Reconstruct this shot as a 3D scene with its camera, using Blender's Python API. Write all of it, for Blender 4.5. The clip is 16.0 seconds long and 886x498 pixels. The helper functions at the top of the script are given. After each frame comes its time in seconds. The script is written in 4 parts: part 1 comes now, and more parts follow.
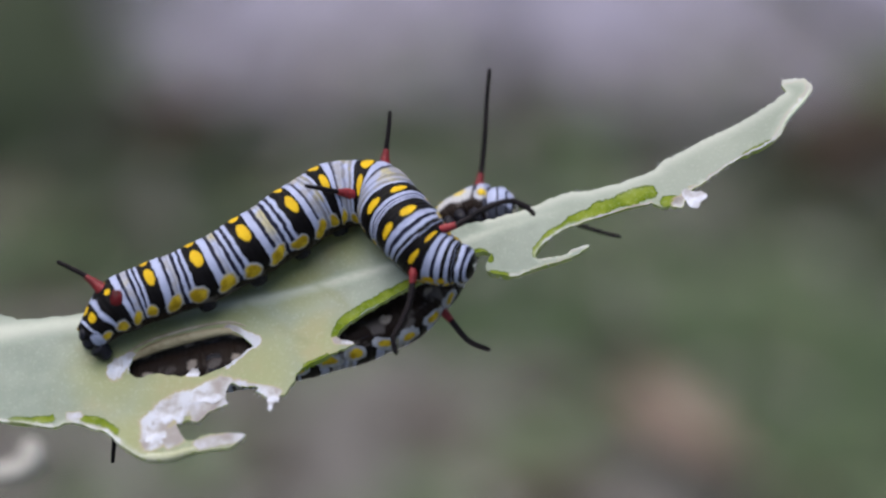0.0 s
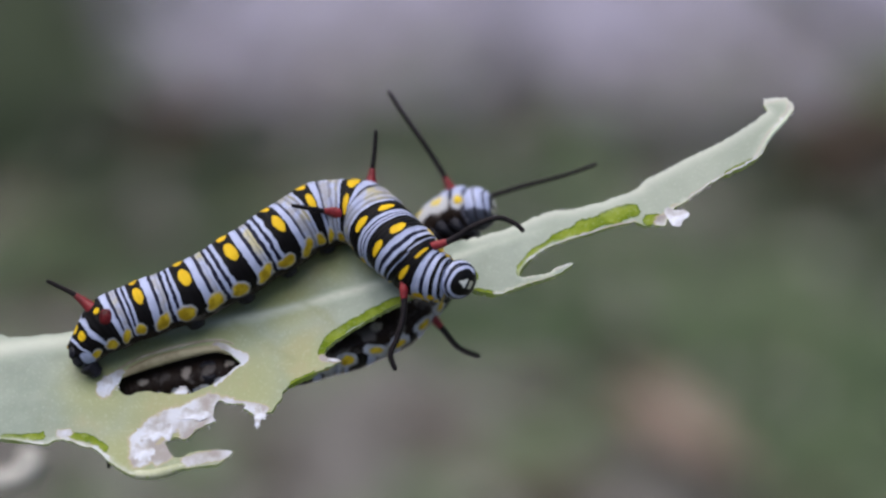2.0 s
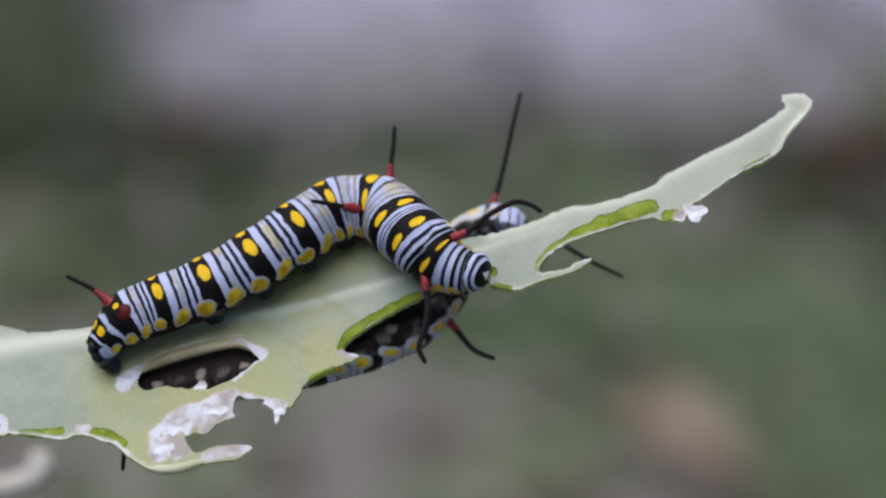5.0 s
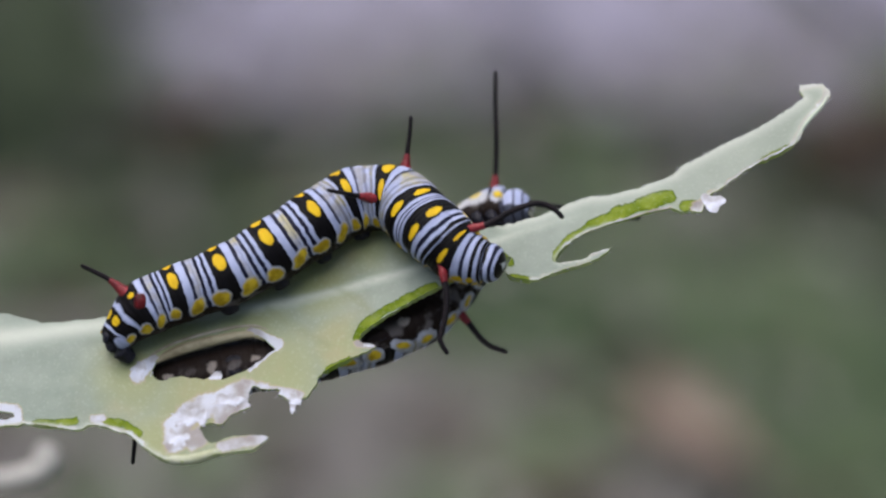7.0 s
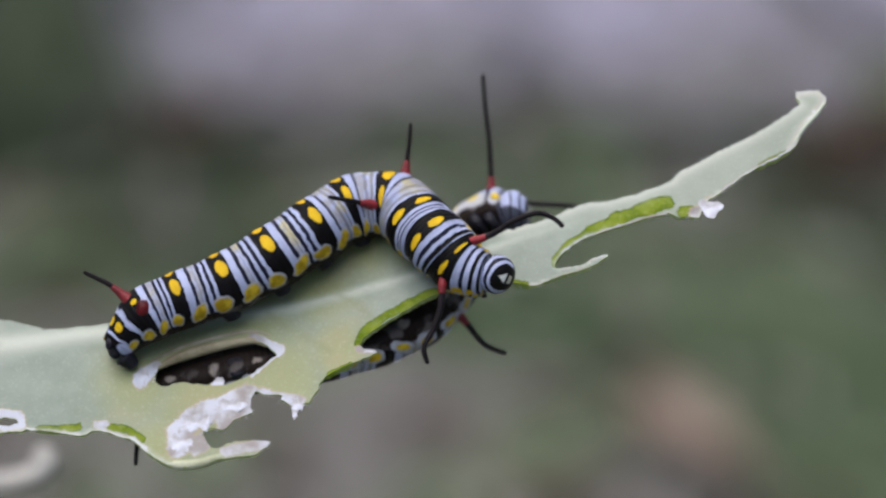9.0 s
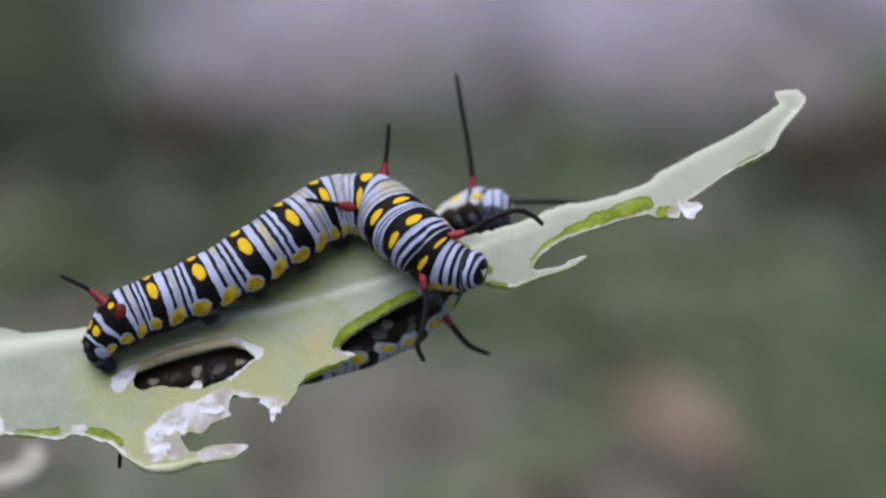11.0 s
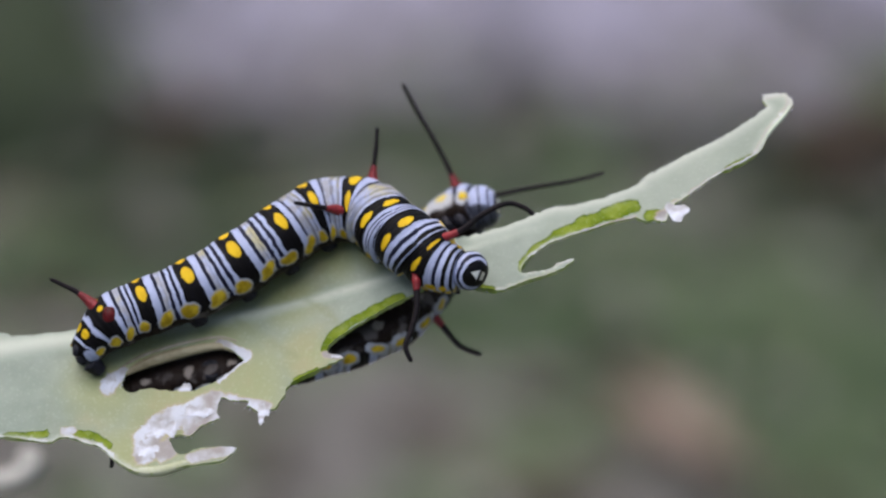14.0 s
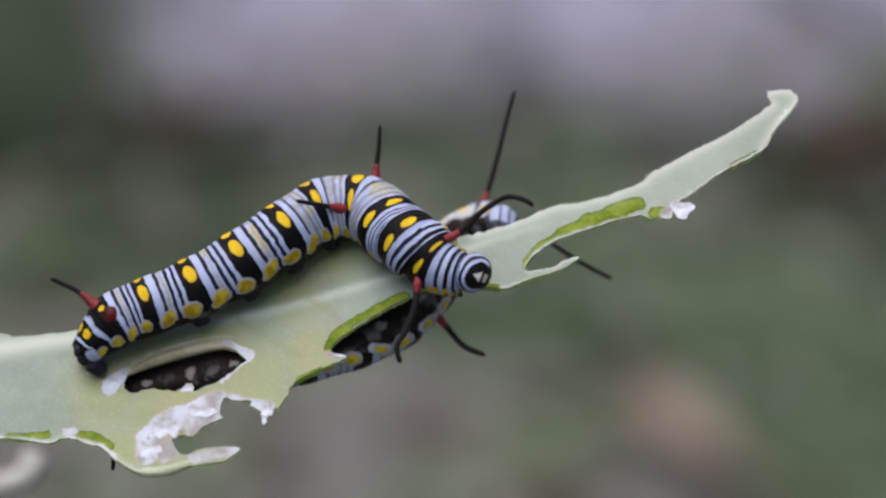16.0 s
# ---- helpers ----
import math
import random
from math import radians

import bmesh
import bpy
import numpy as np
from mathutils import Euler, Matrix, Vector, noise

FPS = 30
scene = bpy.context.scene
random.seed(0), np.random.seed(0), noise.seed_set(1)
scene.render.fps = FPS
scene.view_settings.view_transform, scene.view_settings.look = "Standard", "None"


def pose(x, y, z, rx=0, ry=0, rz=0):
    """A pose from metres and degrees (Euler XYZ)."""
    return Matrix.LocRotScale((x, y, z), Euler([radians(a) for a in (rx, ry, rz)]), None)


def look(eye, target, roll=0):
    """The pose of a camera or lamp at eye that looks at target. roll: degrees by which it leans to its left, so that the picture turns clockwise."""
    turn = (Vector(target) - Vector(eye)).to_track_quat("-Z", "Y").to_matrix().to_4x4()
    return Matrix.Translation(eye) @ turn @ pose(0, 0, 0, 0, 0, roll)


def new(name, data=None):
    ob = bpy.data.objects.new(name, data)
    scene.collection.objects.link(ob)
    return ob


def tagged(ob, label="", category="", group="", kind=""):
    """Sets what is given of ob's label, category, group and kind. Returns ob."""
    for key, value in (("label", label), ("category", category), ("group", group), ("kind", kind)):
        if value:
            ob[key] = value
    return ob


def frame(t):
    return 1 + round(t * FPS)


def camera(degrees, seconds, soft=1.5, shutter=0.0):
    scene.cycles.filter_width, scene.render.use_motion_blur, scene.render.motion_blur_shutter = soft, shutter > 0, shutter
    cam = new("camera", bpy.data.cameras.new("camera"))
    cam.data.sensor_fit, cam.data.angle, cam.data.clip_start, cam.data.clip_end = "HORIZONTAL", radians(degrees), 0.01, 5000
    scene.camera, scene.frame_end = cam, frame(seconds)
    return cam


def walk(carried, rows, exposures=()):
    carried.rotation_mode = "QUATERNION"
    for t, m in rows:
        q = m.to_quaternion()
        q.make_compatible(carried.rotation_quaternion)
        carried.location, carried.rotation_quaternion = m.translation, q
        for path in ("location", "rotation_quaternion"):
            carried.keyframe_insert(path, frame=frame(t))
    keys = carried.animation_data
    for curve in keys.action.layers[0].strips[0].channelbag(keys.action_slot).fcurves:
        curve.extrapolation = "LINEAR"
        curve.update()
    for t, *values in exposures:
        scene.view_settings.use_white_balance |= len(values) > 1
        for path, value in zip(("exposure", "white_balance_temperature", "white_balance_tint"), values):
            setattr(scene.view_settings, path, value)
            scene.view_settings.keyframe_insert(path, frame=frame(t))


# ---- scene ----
# Two striped caterpillars on a gnawed leaf. The plant things are modelled in a frame of their own, in millimetres:
# x across, y away from the viewer, z up across the line of sight; PLANT puts that frame into the world.
MM = 0.001
PITCH = -30.0
PLANT = pose(0, 0, 0.65, PITCH)
FOCUS = 0.1927

# ---- camera ----
cam = camera(23.0, 16.0, 2.45)
cam.data.dof.use_dof = True
cam.data.dof.focus_distance = FOCUS - 0.0022
cam.data.dof.aperture_fstop = 9.5
cam.data.dof.aperture_blades = 7
# seconds, turn to the left and upwards in degrees
AIM = [
    (0, 0.000, 0.000), (0.5, 0.015, 0.000), (1, 0.015, 0.015), (1.5, 0.000, 0.030), (2, 0.000, 0.089), (2.5, 0.030, 0.149),
    (3, 0.074, 0.223), (3.5, 0.119, 0.327), (4, 0.178, 0.416), (4.2, 0.193, 0.387), (6.3, 0.178, 0.208), (6.5, 0.193, 0.178),
    (7, 0.297, 0.059), (7.5, 0.327, 0.000), (8, 0.312, 0.015), (8.5, 0.268, 0.045), (9, 0.238, 0.074), (9.5, 0.149, 0.089),
    (12, 0.000, 0.074), (12.5, -0.074, 0.089), (13, -0.089, 0.104), (13.5, -0.059, 0.089), (14, -0.015, 0.074),
    (14.5, 0.030, 0.074), (15, 0.045, 0.089), (15.5, 0.015, 0.089), (16, 0.045, 0.074),
]
STAND = PLANT @ pose(0, -FOCUS, 0, 90)
EXPOSURE = 0.40
walk(cam, [(t, STAND @ pose(0, 0, 0, up, left, 0)) for t, left, up in AIM], [(0, EXPOSURE, 6200, 10), (16, EXPOSURE, 6200, 10)])

# ---- light: an overcast sky ----
world = bpy.data.worlds.new("sky")
scene.world = world
world.use_nodes = True
sky = world.node_tree.nodes.new("ShaderNodeTexSky")
sky.sky_type, sky.sun_disc = "NISHITA", False
sky.sun_elevation, sky.sun_rotation = radians(74), radians(-45)
sky.air_density, sky.dust_density, sky.ozone_density = 1.0, 7.0, 0.4
world.node_tree.links.new(sky.outputs[0], world.node_tree.nodes["Background"].inputs[0])
world.node_tree.nodes["Background"].inputs[1].default_value = 0.105
sun = new("sun", bpy.data.lights.new("sun", "SUN"))
sun.data.energy, sun.data.angle, sun.data.color = 1.6, radians(58), (1.0, 0.97, 0.93)
sun.matrix_world = look((-0.18, -0.20, 0.96), (0, 0, 0))


# ---- materials ----
class Nodes:
    """Short ways to wire a material."""

    def __init__(self, name):
        self.mat = bpy.data.materials.new(name)
        self.mat.use_nodes = True
        self.tree = self.mat.node_tree
        self.bsdf = self.tree.nodes["Principled BSDF"]

    def put(self, socket, value):
        if isinstance(value, bpy.types.NodeSocket):
            self.tree.links.new(value, socket)
        else:
            socket.default_value = value

    def node(self, kind, **inputs):
        n = self.tree.nodes.new(kind)
        for key, value in inputs.items():
            self.put(n.inputs[key.replace("_", " ")], value)
        return n

    def math(self, op, a, b=0.0):
        n = self.tree.nodes.new("ShaderNodeMath")
        n.operation = op
        self.put(n.inputs[0], a)
        self.put(n.inputs[1], b)
        return n.outputs[0]

    def place(self):
        return self.tree.nodes.new("ShaderNodeTexCoord").outputs["Object"]

    def noise(self, scale, detail=3.0, at=None):
        return self.node("ShaderNodeTexNoise", Vector=at or self.place(), Scale=scale, Detail=detail).outputs["Fac"]

    def value(self, name):
        n = self.tree.nodes.new("ShaderNodeAttribute")
        n.attribute_name = name
        return n.outputs["Fac"]

    def mix(self, fac, a, b):
        n = self.tree.nodes.new("ShaderNodeMix")
        n.data_type = "RGBA"
        self.put(n.inputs[0], fac)
        for socket, value in ((n.inputs[6], a), (n.inputs[7], b)):
            self.put(socket, value if isinstance(value, bpy.types.NodeSocket) else (*value, 1.0))
        return n.outputs[2]

    def ramp(self, fac, stops, mode="LINEAR"):
        n = self.tree.nodes.new("ShaderNodeValToRGB")
        n.color_ramp.interpolation = mode
        while len(n.color_ramp.elements) < len(stops):
            n.color_ramp.elements.new(1.0)
        for e, (at, col) in zip(n.color_ramp.elements, stops):
            e.position, e.color = at, (*col, 1.0)
        self.put(n.inputs[0], fac)
        return n.outputs[0]

    def step(self, x, low, high):
        n = self.tree.nodes.new("ShaderNodeMapRange")
        n.interpolation_type = "SMOOTHSTEP"
        for i, value in enumerate((x, low, high)):
            self.put(n.inputs[i], value)
        return n.outputs[0]

    def blot(self, x, wx, y, wy, soft=0.18):
        """1 inside an ellipse round x = 0, y = 0."""
        r = self.math("ADD", self.math("POWER", self.math("DIVIDE", x, wx), 2.0), self.math("POWER", self.math("DIVIDE", y, wy), 2.0))
        return self.step(r, 1.0 + soft, 1.0 - soft)

    def glow_through(self, share):
        """Light that comes through a thin leaf."""
        t = self.tree.nodes.new("ShaderNodeBsdfTranslucent")
        colour = self.bsdf.inputs["Base Color"]
        if colour.is_linked:
            self.tree.links.new(colour.links[0].from_socket, t.inputs[0])
        m = self.tree.nodes.new("ShaderNodeMixShader")
        m.inputs[0].default_value = share
        self.tree.links.new(self.bsdf.outputs[0], m.inputs[1])
        self.tree.links.new(t.outputs[0], m.inputs[2])
        self.tree.links.new(m.outputs[0], self.tree.nodes["Material Output"].inputs["Surface"])
        return self.mat

    def done(self, colour, rough=0.6, bump=None, depth=0.0002, spec=0.5):
        self.put(self.bsdf.inputs["Base Color"], colour if isinstance(colour, bpy.types.NodeSocket) else (*colour, 1.0))
        self.put(self.bsdf.inputs["Roughness"], rough)
        self.bsdf.inputs["Specular IOR Level"].default_value = spec
        if bump is not None:
            b = self.node("ShaderNodeBump", Height=bump)
            b.inputs["Strength"].default_value, b.inputs["Distance"].default_value = 0.6, depth
            self.tree.links.new(b.outputs[0], self.bsdf.inputs["Normal"])
        return self.mat


def mottled(name, low, high, scale, rough=0.7, fine=None, depth=0.0002, spec=0.4, through_leaf=0.0):
    n = Nodes(name)
    fac = n.step(n.math("ADD", n.math("MULTIPLY", n.noise(scale), 0.65), n.math("MULTIPLY", n.noise(fine or scale * 6), 0.35)), 0.34, 0.66)
    n.done(n.mix(fac, low, high), rough, n.noise(fine or scale * 6), depth, spec)
    return n.glow_through(through_leaf) if through_leaf else n.mat


BLACK, SLATE = (0.004, 0.0035, 0.004), (0.010, 0.011, 0.026)
WHITE, CREAM, YELLOW = (0.37, 0.41, 0.60), (0.31, 0.315, 0.36), (0.64, 0.425, 0.012)


def skin_material(name, pale_front=False):
    """Bands along the body: a black hoop with yellow spots on every segment, then white, cream and dark stripes.
    "along" counts segments from the tail, "around" is the angle from the back in radians."""
    n = Nodes(name)
    at = n.place()
    wob = n.math("ADD", n.math("MULTIPLY", n.math("SUBTRACT", n.noise(260.0, 1.0, at), 0.5), 0.10),
                 n.math("MULTIPLY", n.math("SUBTRACT", n.noise(1500.0, 2.0, at), 0.5), 0.07))
    u = n.math("ADD", n.value("along"), wob)
    a = n.math("ADD", n.value("around"), n.math("MULTIPLY", wob, 1.3))
    p = n.math("FRACT", n.math("ADD", u, 0.2))
    cream = n.mix(n.step(n.noise(800.0, 3.0, at), 0.40, 0.62), CREAM, n.mix(n.step(n.noise(420.0, 2.0, at), 0.45, 0.6), WHITE, (0.42, 0.39, 0.25)))
    hoops = n.ramp(p, [(0.0, BLACK), (0.35, WHITE), (0.50, SLATE), (0.575, CREAM), (0.70, SLATE), (0.775, WHITE), (0.84, SLATE),
                       (0.91, WHITE), (0.98, BLACK)], "CONSTANT")
    in_cream = n.math("MULTIPLY", n.step(p, 0.568, 0.580), n.step(p, 0.706, 0.694))
    hoops = n.mix(in_cream, hoops, cream)
    # a faint line splits the cream stripe
    hoops = n.mix(n.math("MULTIPLY", n.step(n.math("ABSOLUTE", n.math("SUBTRACT", p, 0.645)), 0.016, 0.004), 0.4), hoops, (0.09, 0.09, 0.14))
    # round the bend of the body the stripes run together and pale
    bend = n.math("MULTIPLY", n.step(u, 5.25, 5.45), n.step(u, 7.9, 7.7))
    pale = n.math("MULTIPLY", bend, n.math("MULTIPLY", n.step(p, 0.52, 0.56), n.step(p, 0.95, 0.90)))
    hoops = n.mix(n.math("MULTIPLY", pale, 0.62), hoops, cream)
    front = n.ramp(p, [(0.0, BLACK), (0.41, WHITE), (0.535, SLATE), (0.58, WHITE), (0.665, SLATE), (0.73, WHITE), (0.80, BLACK)], "CONSTANT")
    chest = n.ramp(p, [(0.0, BLACK), (0.36, WHITE), (0.48, SLATE), (0.57, WHITE), (0.67, BLACK), (0.79, WHITE), (0.83, BLACK)], "CONSTANT")
    stripes = n.mix(n.step(u, 8.05, 8.06), hoops, front)
    stripes = n.mix(n.step(u, 9.05, 9.06), stripes, chest)
    if pale_front:
        collar = n.ramp(n.math("MULTIPLY", n.math("SUBTRACT", u, 9.6), 0.4), [(0.0, SLATE), (0.06, WHITE), (0.36, WHITE), (0.40, SLATE), (0.45, WHITE), (0.56, SLATE), (0.615, WHITE), (0.72, SLATE)], "CONSTANT")
        stripes = n.mix(n.step(u, 9.60, 9.61), stripes, collar)
    else:
        collar = n.ramp(n.math("MULTIPLY", n.math("SUBTRACT", u, 10.0), 0.5), [(0.0, BLACK), (0.20, WHITE), (0.325, SLATE), (0.40, WHITE), (0.51, BLACK), (0.62, WHITE), (0.72, BLACK), (0.82, WHITE), (0.90, BLACK)], "CONSTANT")
        stripes = n.mix(n.step(u, 10.0, 10.01), stripes, collar)
    tail = n.ramp(n.math("ADD", u, n.math("MULTIPLY", n.math("SUBTRACT", n.noise(700.0, 2.0, at), 0.5), 0.25)), [(0.0, BLACK), (0.20, WHITE), (0.27, BLACK), (0.60, WHITE), (0.72, BLACK)], "CONSTANT")
    stripes = n.mix(n.step(u, 1.0, 0.98), stripes, tail)
    # the hollow of the belly: brown-black with pale smears
    smear = n.math("ADD", n.math("SUBTRACT", a, 2.62), n.math("MULTIPLY", n.math("SUBTRACT", n.noise(700.0, 3.0, at), 0.5), 0.6))
    belly = n.mix(n.blot(n.math("SUBTRACT", n.math("FRACT", u), 0.5), 0.11, smear, 0.14, 0.85), (0.013, 0.008, 0.006), (0.24, 0.21, 0.19))
    belly = n.mix(n.math("MULTIPLY", n.step(n.noise(520.0, 5.0, at), 0.54, 0.66), n.math("MULTIPLY", n.step(a, 2.9, 2.3), 0.38)), belly, (0.24, 0.22, 0.22))
    under = n.step(a, 1.86, 1.94)
    if pale_front:
        under = n.math("MULTIPLY", under, n.step(u, 11.6, 11.3))
    col = n.mix(under, stripes, belly)
    # two pale yellow-hearted patches to a segment along the lower flank
    f = n.math("FRACT", n.math("ADD", u, 0.02))
    low = n.math("ADD", n.math("SUBTRACT", a, 1.72), n.math("MULTIPLY", n.math("SUBTRACT", n.noise(700.0, 3.0, at), 0.5), 0.42))
    ragged = n.math("MULTIPLY", n.math("SUBTRACT", n.noise(1000.0, 3.0, at), 0.5), 0.16)
    first = n.math("ADD", n.math("SUBTRACT", f, 0.335), ragged)
    second = n.math("ADD", n.math("SUBTRACT", f, 0.80), ragged)
    tilted = n.math("ADD", low, n.math("MULTIPLY", first, 0.8))
    border = n.mix(n.step(n.noise(900.0, 2.0, at), 0.35, 0.65), (0.33, 0.34, 0.38), (0.47, 0.49, 0.58))
    heart = n.mix(n.step(n.noise(1100.0, 3.0, at), 0.38, 0.62), (0.40, 0.27, 0.012), (0.66, 0.47, 0.03))
    rim, core = (1.12, 0.74) if pale_front else (1.0, 1.0)
    pad = n.math("MAXIMUM", n.blot(first, 0.205 * rim, tilted, 0.29 * rim, 0.2), n.blot(second, 0.185 * rim, low, 0.29 * rim, 0.2))
    col = n.mix(pad, col, border)
    pad = n.math("MAXIMUM", n.blot(first, 0.172 * core, n.math("ADD", tilted, -0.02), 0.25 * core, 0.4), n.blot(second, 0.16 * core, n.math("ADD", low, -0.01), 0.23 * core, 0.4))
    col = n.mix(pad, col, heart)
    # the spots on the back
    half = n.math("SUBTRACT", n.math("FRACT", n.math("ADD", u, 0.5)), 0.5)
    rear, fore = n.step(u, 1.4, 1.6), n.step(u, 7.4, 7.6)
    wide = n.math("ADD", n.math("ADD", 0.055, n.math("MULTIPLY", 0.056, rear)), n.math("MULTIPLY", -0.005, fore))
    tall = n.math("ADD", n.math("ADD", 0.13, n.math("MULTIPLY", 0.205, rear)), n.math("MULTIPLY", -0.035, fore))
    spot = n.math("MULTIPLY", n.blot(half, wide, n.math("SUBTRACT", a, n.math("ADD", 0.27, n.math("MULTIPLY", 0.21, rear))), tall), n.step(u, 10.5, 10.4))
    if pale_front:
        spot = n.math("MULTIPLY", spot, n.step(u, 9.6, 9.5))
        for at_u in (9.95, 10.62):
            col = n.mix(n.blot(n.math("SUBTRACT", u, at_u), 0.42, n.math("SUBTRACT", a, 1.75), 0.42, 0.4), col, (0.45, 0.46, 0.50))
            col = n.mix(n.blot(n.math("SUBTRACT", u, at_u), 0.2, n.math("SUBTRACT", a, 1.62), 0.2, 0.5), col, (0.62, 0.49, 0.10))
    else:
        for at_u in (10.62, 11.12):
            col = n.mix(n.blot(n.math("SUBTRACT", u, at_u), 0.2, n.math("SUBTRACT", a, 1.3), 0.2, 0.4), col, YELLOW)
    col = n.mix(spot, col, n.mix(n.step(n.noise(900.0, 2.0, at), 0.3, 0.7), YELLOW, (0.62, 0.40, 0.010)))
    col = n.mix(n.blot(n.math("SUBTRACT", u, 0.45), 0.10, n.math("SUBTRACT", a, 0.40), 0.26, 0.4), col, YELLOW)
    col = n.mix(n.blot(n.math("SUBTRACT", u, 0.16), 0.12, n.math("SUBTRACT", a, 1.55), 0.55, 0.3), col, WHITE)
    dull = n.step(n.noise(900.0, 4.0, at), 0.35, 0.75)
    col = n.mix(n.math("MULTIPLY", dull, 0.22), col, n.mix(0.5, col, (0.02, 0.02, 0.03)))
    # fine cross wrinkles
    wave = n.math("SINE", n.math("MULTIPLY", n.value("along"), 44.0))
    relief = n.math("ADD", n.math("ADD", n.noise(1400.0, 2.0, at), n.math("MULTIPLY", n.noise(300.0, 3.0, at), 0.6)), n.math("MULTIPLY", wave, 0.25))
    return n.done(col, 0.5, relief, 0.00014, 0.09)


def head_material(name, pale=False):
    """Black with white hoops, a white wedge on the brow and a pale lip."""
    n = Nodes(name)
    w = n.math("MULTIPLY", n.math("SUBTRACT", n.noise(600.0, 2.0), 0.5), 0.22)
    p, x, y = n.math("ADD", n.value("along"), w), n.value("face_x"), n.value("face_y")
    col = n.ramp(p, [(0.0, BLACK), (0.28, WHITE), (0.44, SLATE), (0.49, WHITE), (0.70, SLATE), (0.75, WHITE)] if pale else
                 [(0.0, BLACK), (0.42, WHITE), (0.53, SLATE), (0.66, WHITE), (0.80, BLACK)], "CONSTANT")
    col = n.mix(n.math("MULTIPLY", n.step(n.math("ADD", y, w), -0.42, -0.55), 0.85 if pale else 1.0), col, BLACK)
    wedge = n.math("MULTIPLY", n.step(n.math("ADD", n.math("ABSOLUTE", x), n.math("MULTIPLY", y, 0.62)), 0.28, 0.23), n.step(y, -0.08, -0.03))
    lip = n.math("MULTIPLY", n.step(n.math("ABSOLUTE", x), 0.25, 0.20), n.step(n.math("ABSOLUTE", n.math("ADD", y, 0.34)), 0.15, 0.10))
    front = n.step(n.value("along"), 0.55, 0.5)
    col = n.mix(n.math("MULTIPLY", wedge, front), col, (0.62, 0.64, 0.62))
    col = n.mix(n.math("MULTIPLY", lip, front), col, (0.48, 0.47, 0.38))
    return n.done(col, 0.35, n.noise(1500.0), 0.0001, 0.15)


def blade_material():
    n = Nodes("leaf_blade")
    at = n.place()
    big, small = n.noise(90.0, 3.0, at), n.noise(700.0, 4.0, at)
    col = n.mix(n.step(n.math("ADD", n.math("MULTIPLY", big, 0.7), n.math("MULTIPLY", small, 0.3)), 0.35, 0.65), (0.215, 0.274, 0.224), (0.288, 0.342, 0.299))
    # yellowed round the hole; under the walker's arch this paints in olive shade
    col = n.mix(n.step(n.math("ADD", n.value("yellowing_and_shade"), n.math("MULTIPLY", n.math("SUBTRACT", big, 0.5), 0.8)), 0.05, 1.15), col, (0.302, 0.332, 0.148))
    tan = n.math("MULTIPLY", n.value("yellowing_and_shade"), n.step(n.noise(230.0, 4.0, at), 0.46, 0.68))
    col = n.mix(n.math("MULTIPLY", tan, 0.6), col, (0.36, 0.325, 0.175))
    split = n.node("ShaderNodeSeparateXYZ", Vector=at)
    col = n.mix(n.math("MULTIPLY", n.step(split.outputs[0], 0.000, 0.026), 0.75), col, (0.325, 0.372, 0.312))
    ragged = n.math("ADD", n.math("MULTIPLY", n.math("SUBTRACT", small, 0.5), 0.8), n.math("MULTIPLY", n.math("SUBTRACT", n.noise(2600.0, 2.0, at), 0.5), 0.4))
    raw = n.math("ADD", n.value("flesh"), n.math("MULTIPLY", ragged, 1.0))
    col = n.mix(n.step(raw, 0.40, 0.46), col, (0.10, 0.15, 0.010))
    col = n.mix(n.step(raw, 0.50, 0.66), col, n.mix(n.step(small, 0.3, 0.7), (0.135, 0.20, 0.014), (0.25, 0.315, 0.045)))
    col = n.mix(n.step(n.math("ADD", n.value("dry"), ragged), 0.28, 0.5), col, (0.40, 0.345, 0.23))
    col = n.mix(n.step(n.math("ADD", n.value("dry"), ragged), 0.42, 0.58), col, n.mix(n.step(n.noise(330.0, 5.0, at), 0.38, 0.60), (0.31, 0.28, 0.28), (0.58, 0.61, 0.72)))
    col = n.mix(n.math("MULTIPLY", n.value("rib"), 0.95), col, (0.56, 0.61, 0.54))
    col = n.mix(n.math("MULTIPLY", n.value("rim"), 0.75), col, (0.57, 0.61, 0.55))
    col = n.mix(n.math("MULTIPLY", n.value("vein"), 0.4), col, (0.22, 0.26, 0.12))
    hair = n.step(n.noise(3600.0, 1.0, at), 0.56, 0.70)
    col = n.mix(n.math("MULTIPLY", hair, 0.10), col, (0.60, 0.64, 0.58))
    veins = n.node("ShaderNodeTexVoronoi", Vector=at, Scale=900.0)
    veins.feature = "DISTANCE_TO_EDGE"
    line = n.step(veins.outputs["Distance"], 0.07, 0.0)
    col = n.mix(n.math("MULTIPLY", line, 0.03), col, (0.30, 0.40, 0.26))
    n.done(col, 0.5, n.math("ADD", small, n.math("MULTIPLY", line, -0.08)), 0.00006, 0.55)
    n.put(n.bsdf.inputs["Specular IOR Level"], n.math("MULTIPLY", n.math("SUBTRACT", 1.0, n.step(raw, 0.3, 0.5)), 0.55))
    return n.glow_through(0.25)


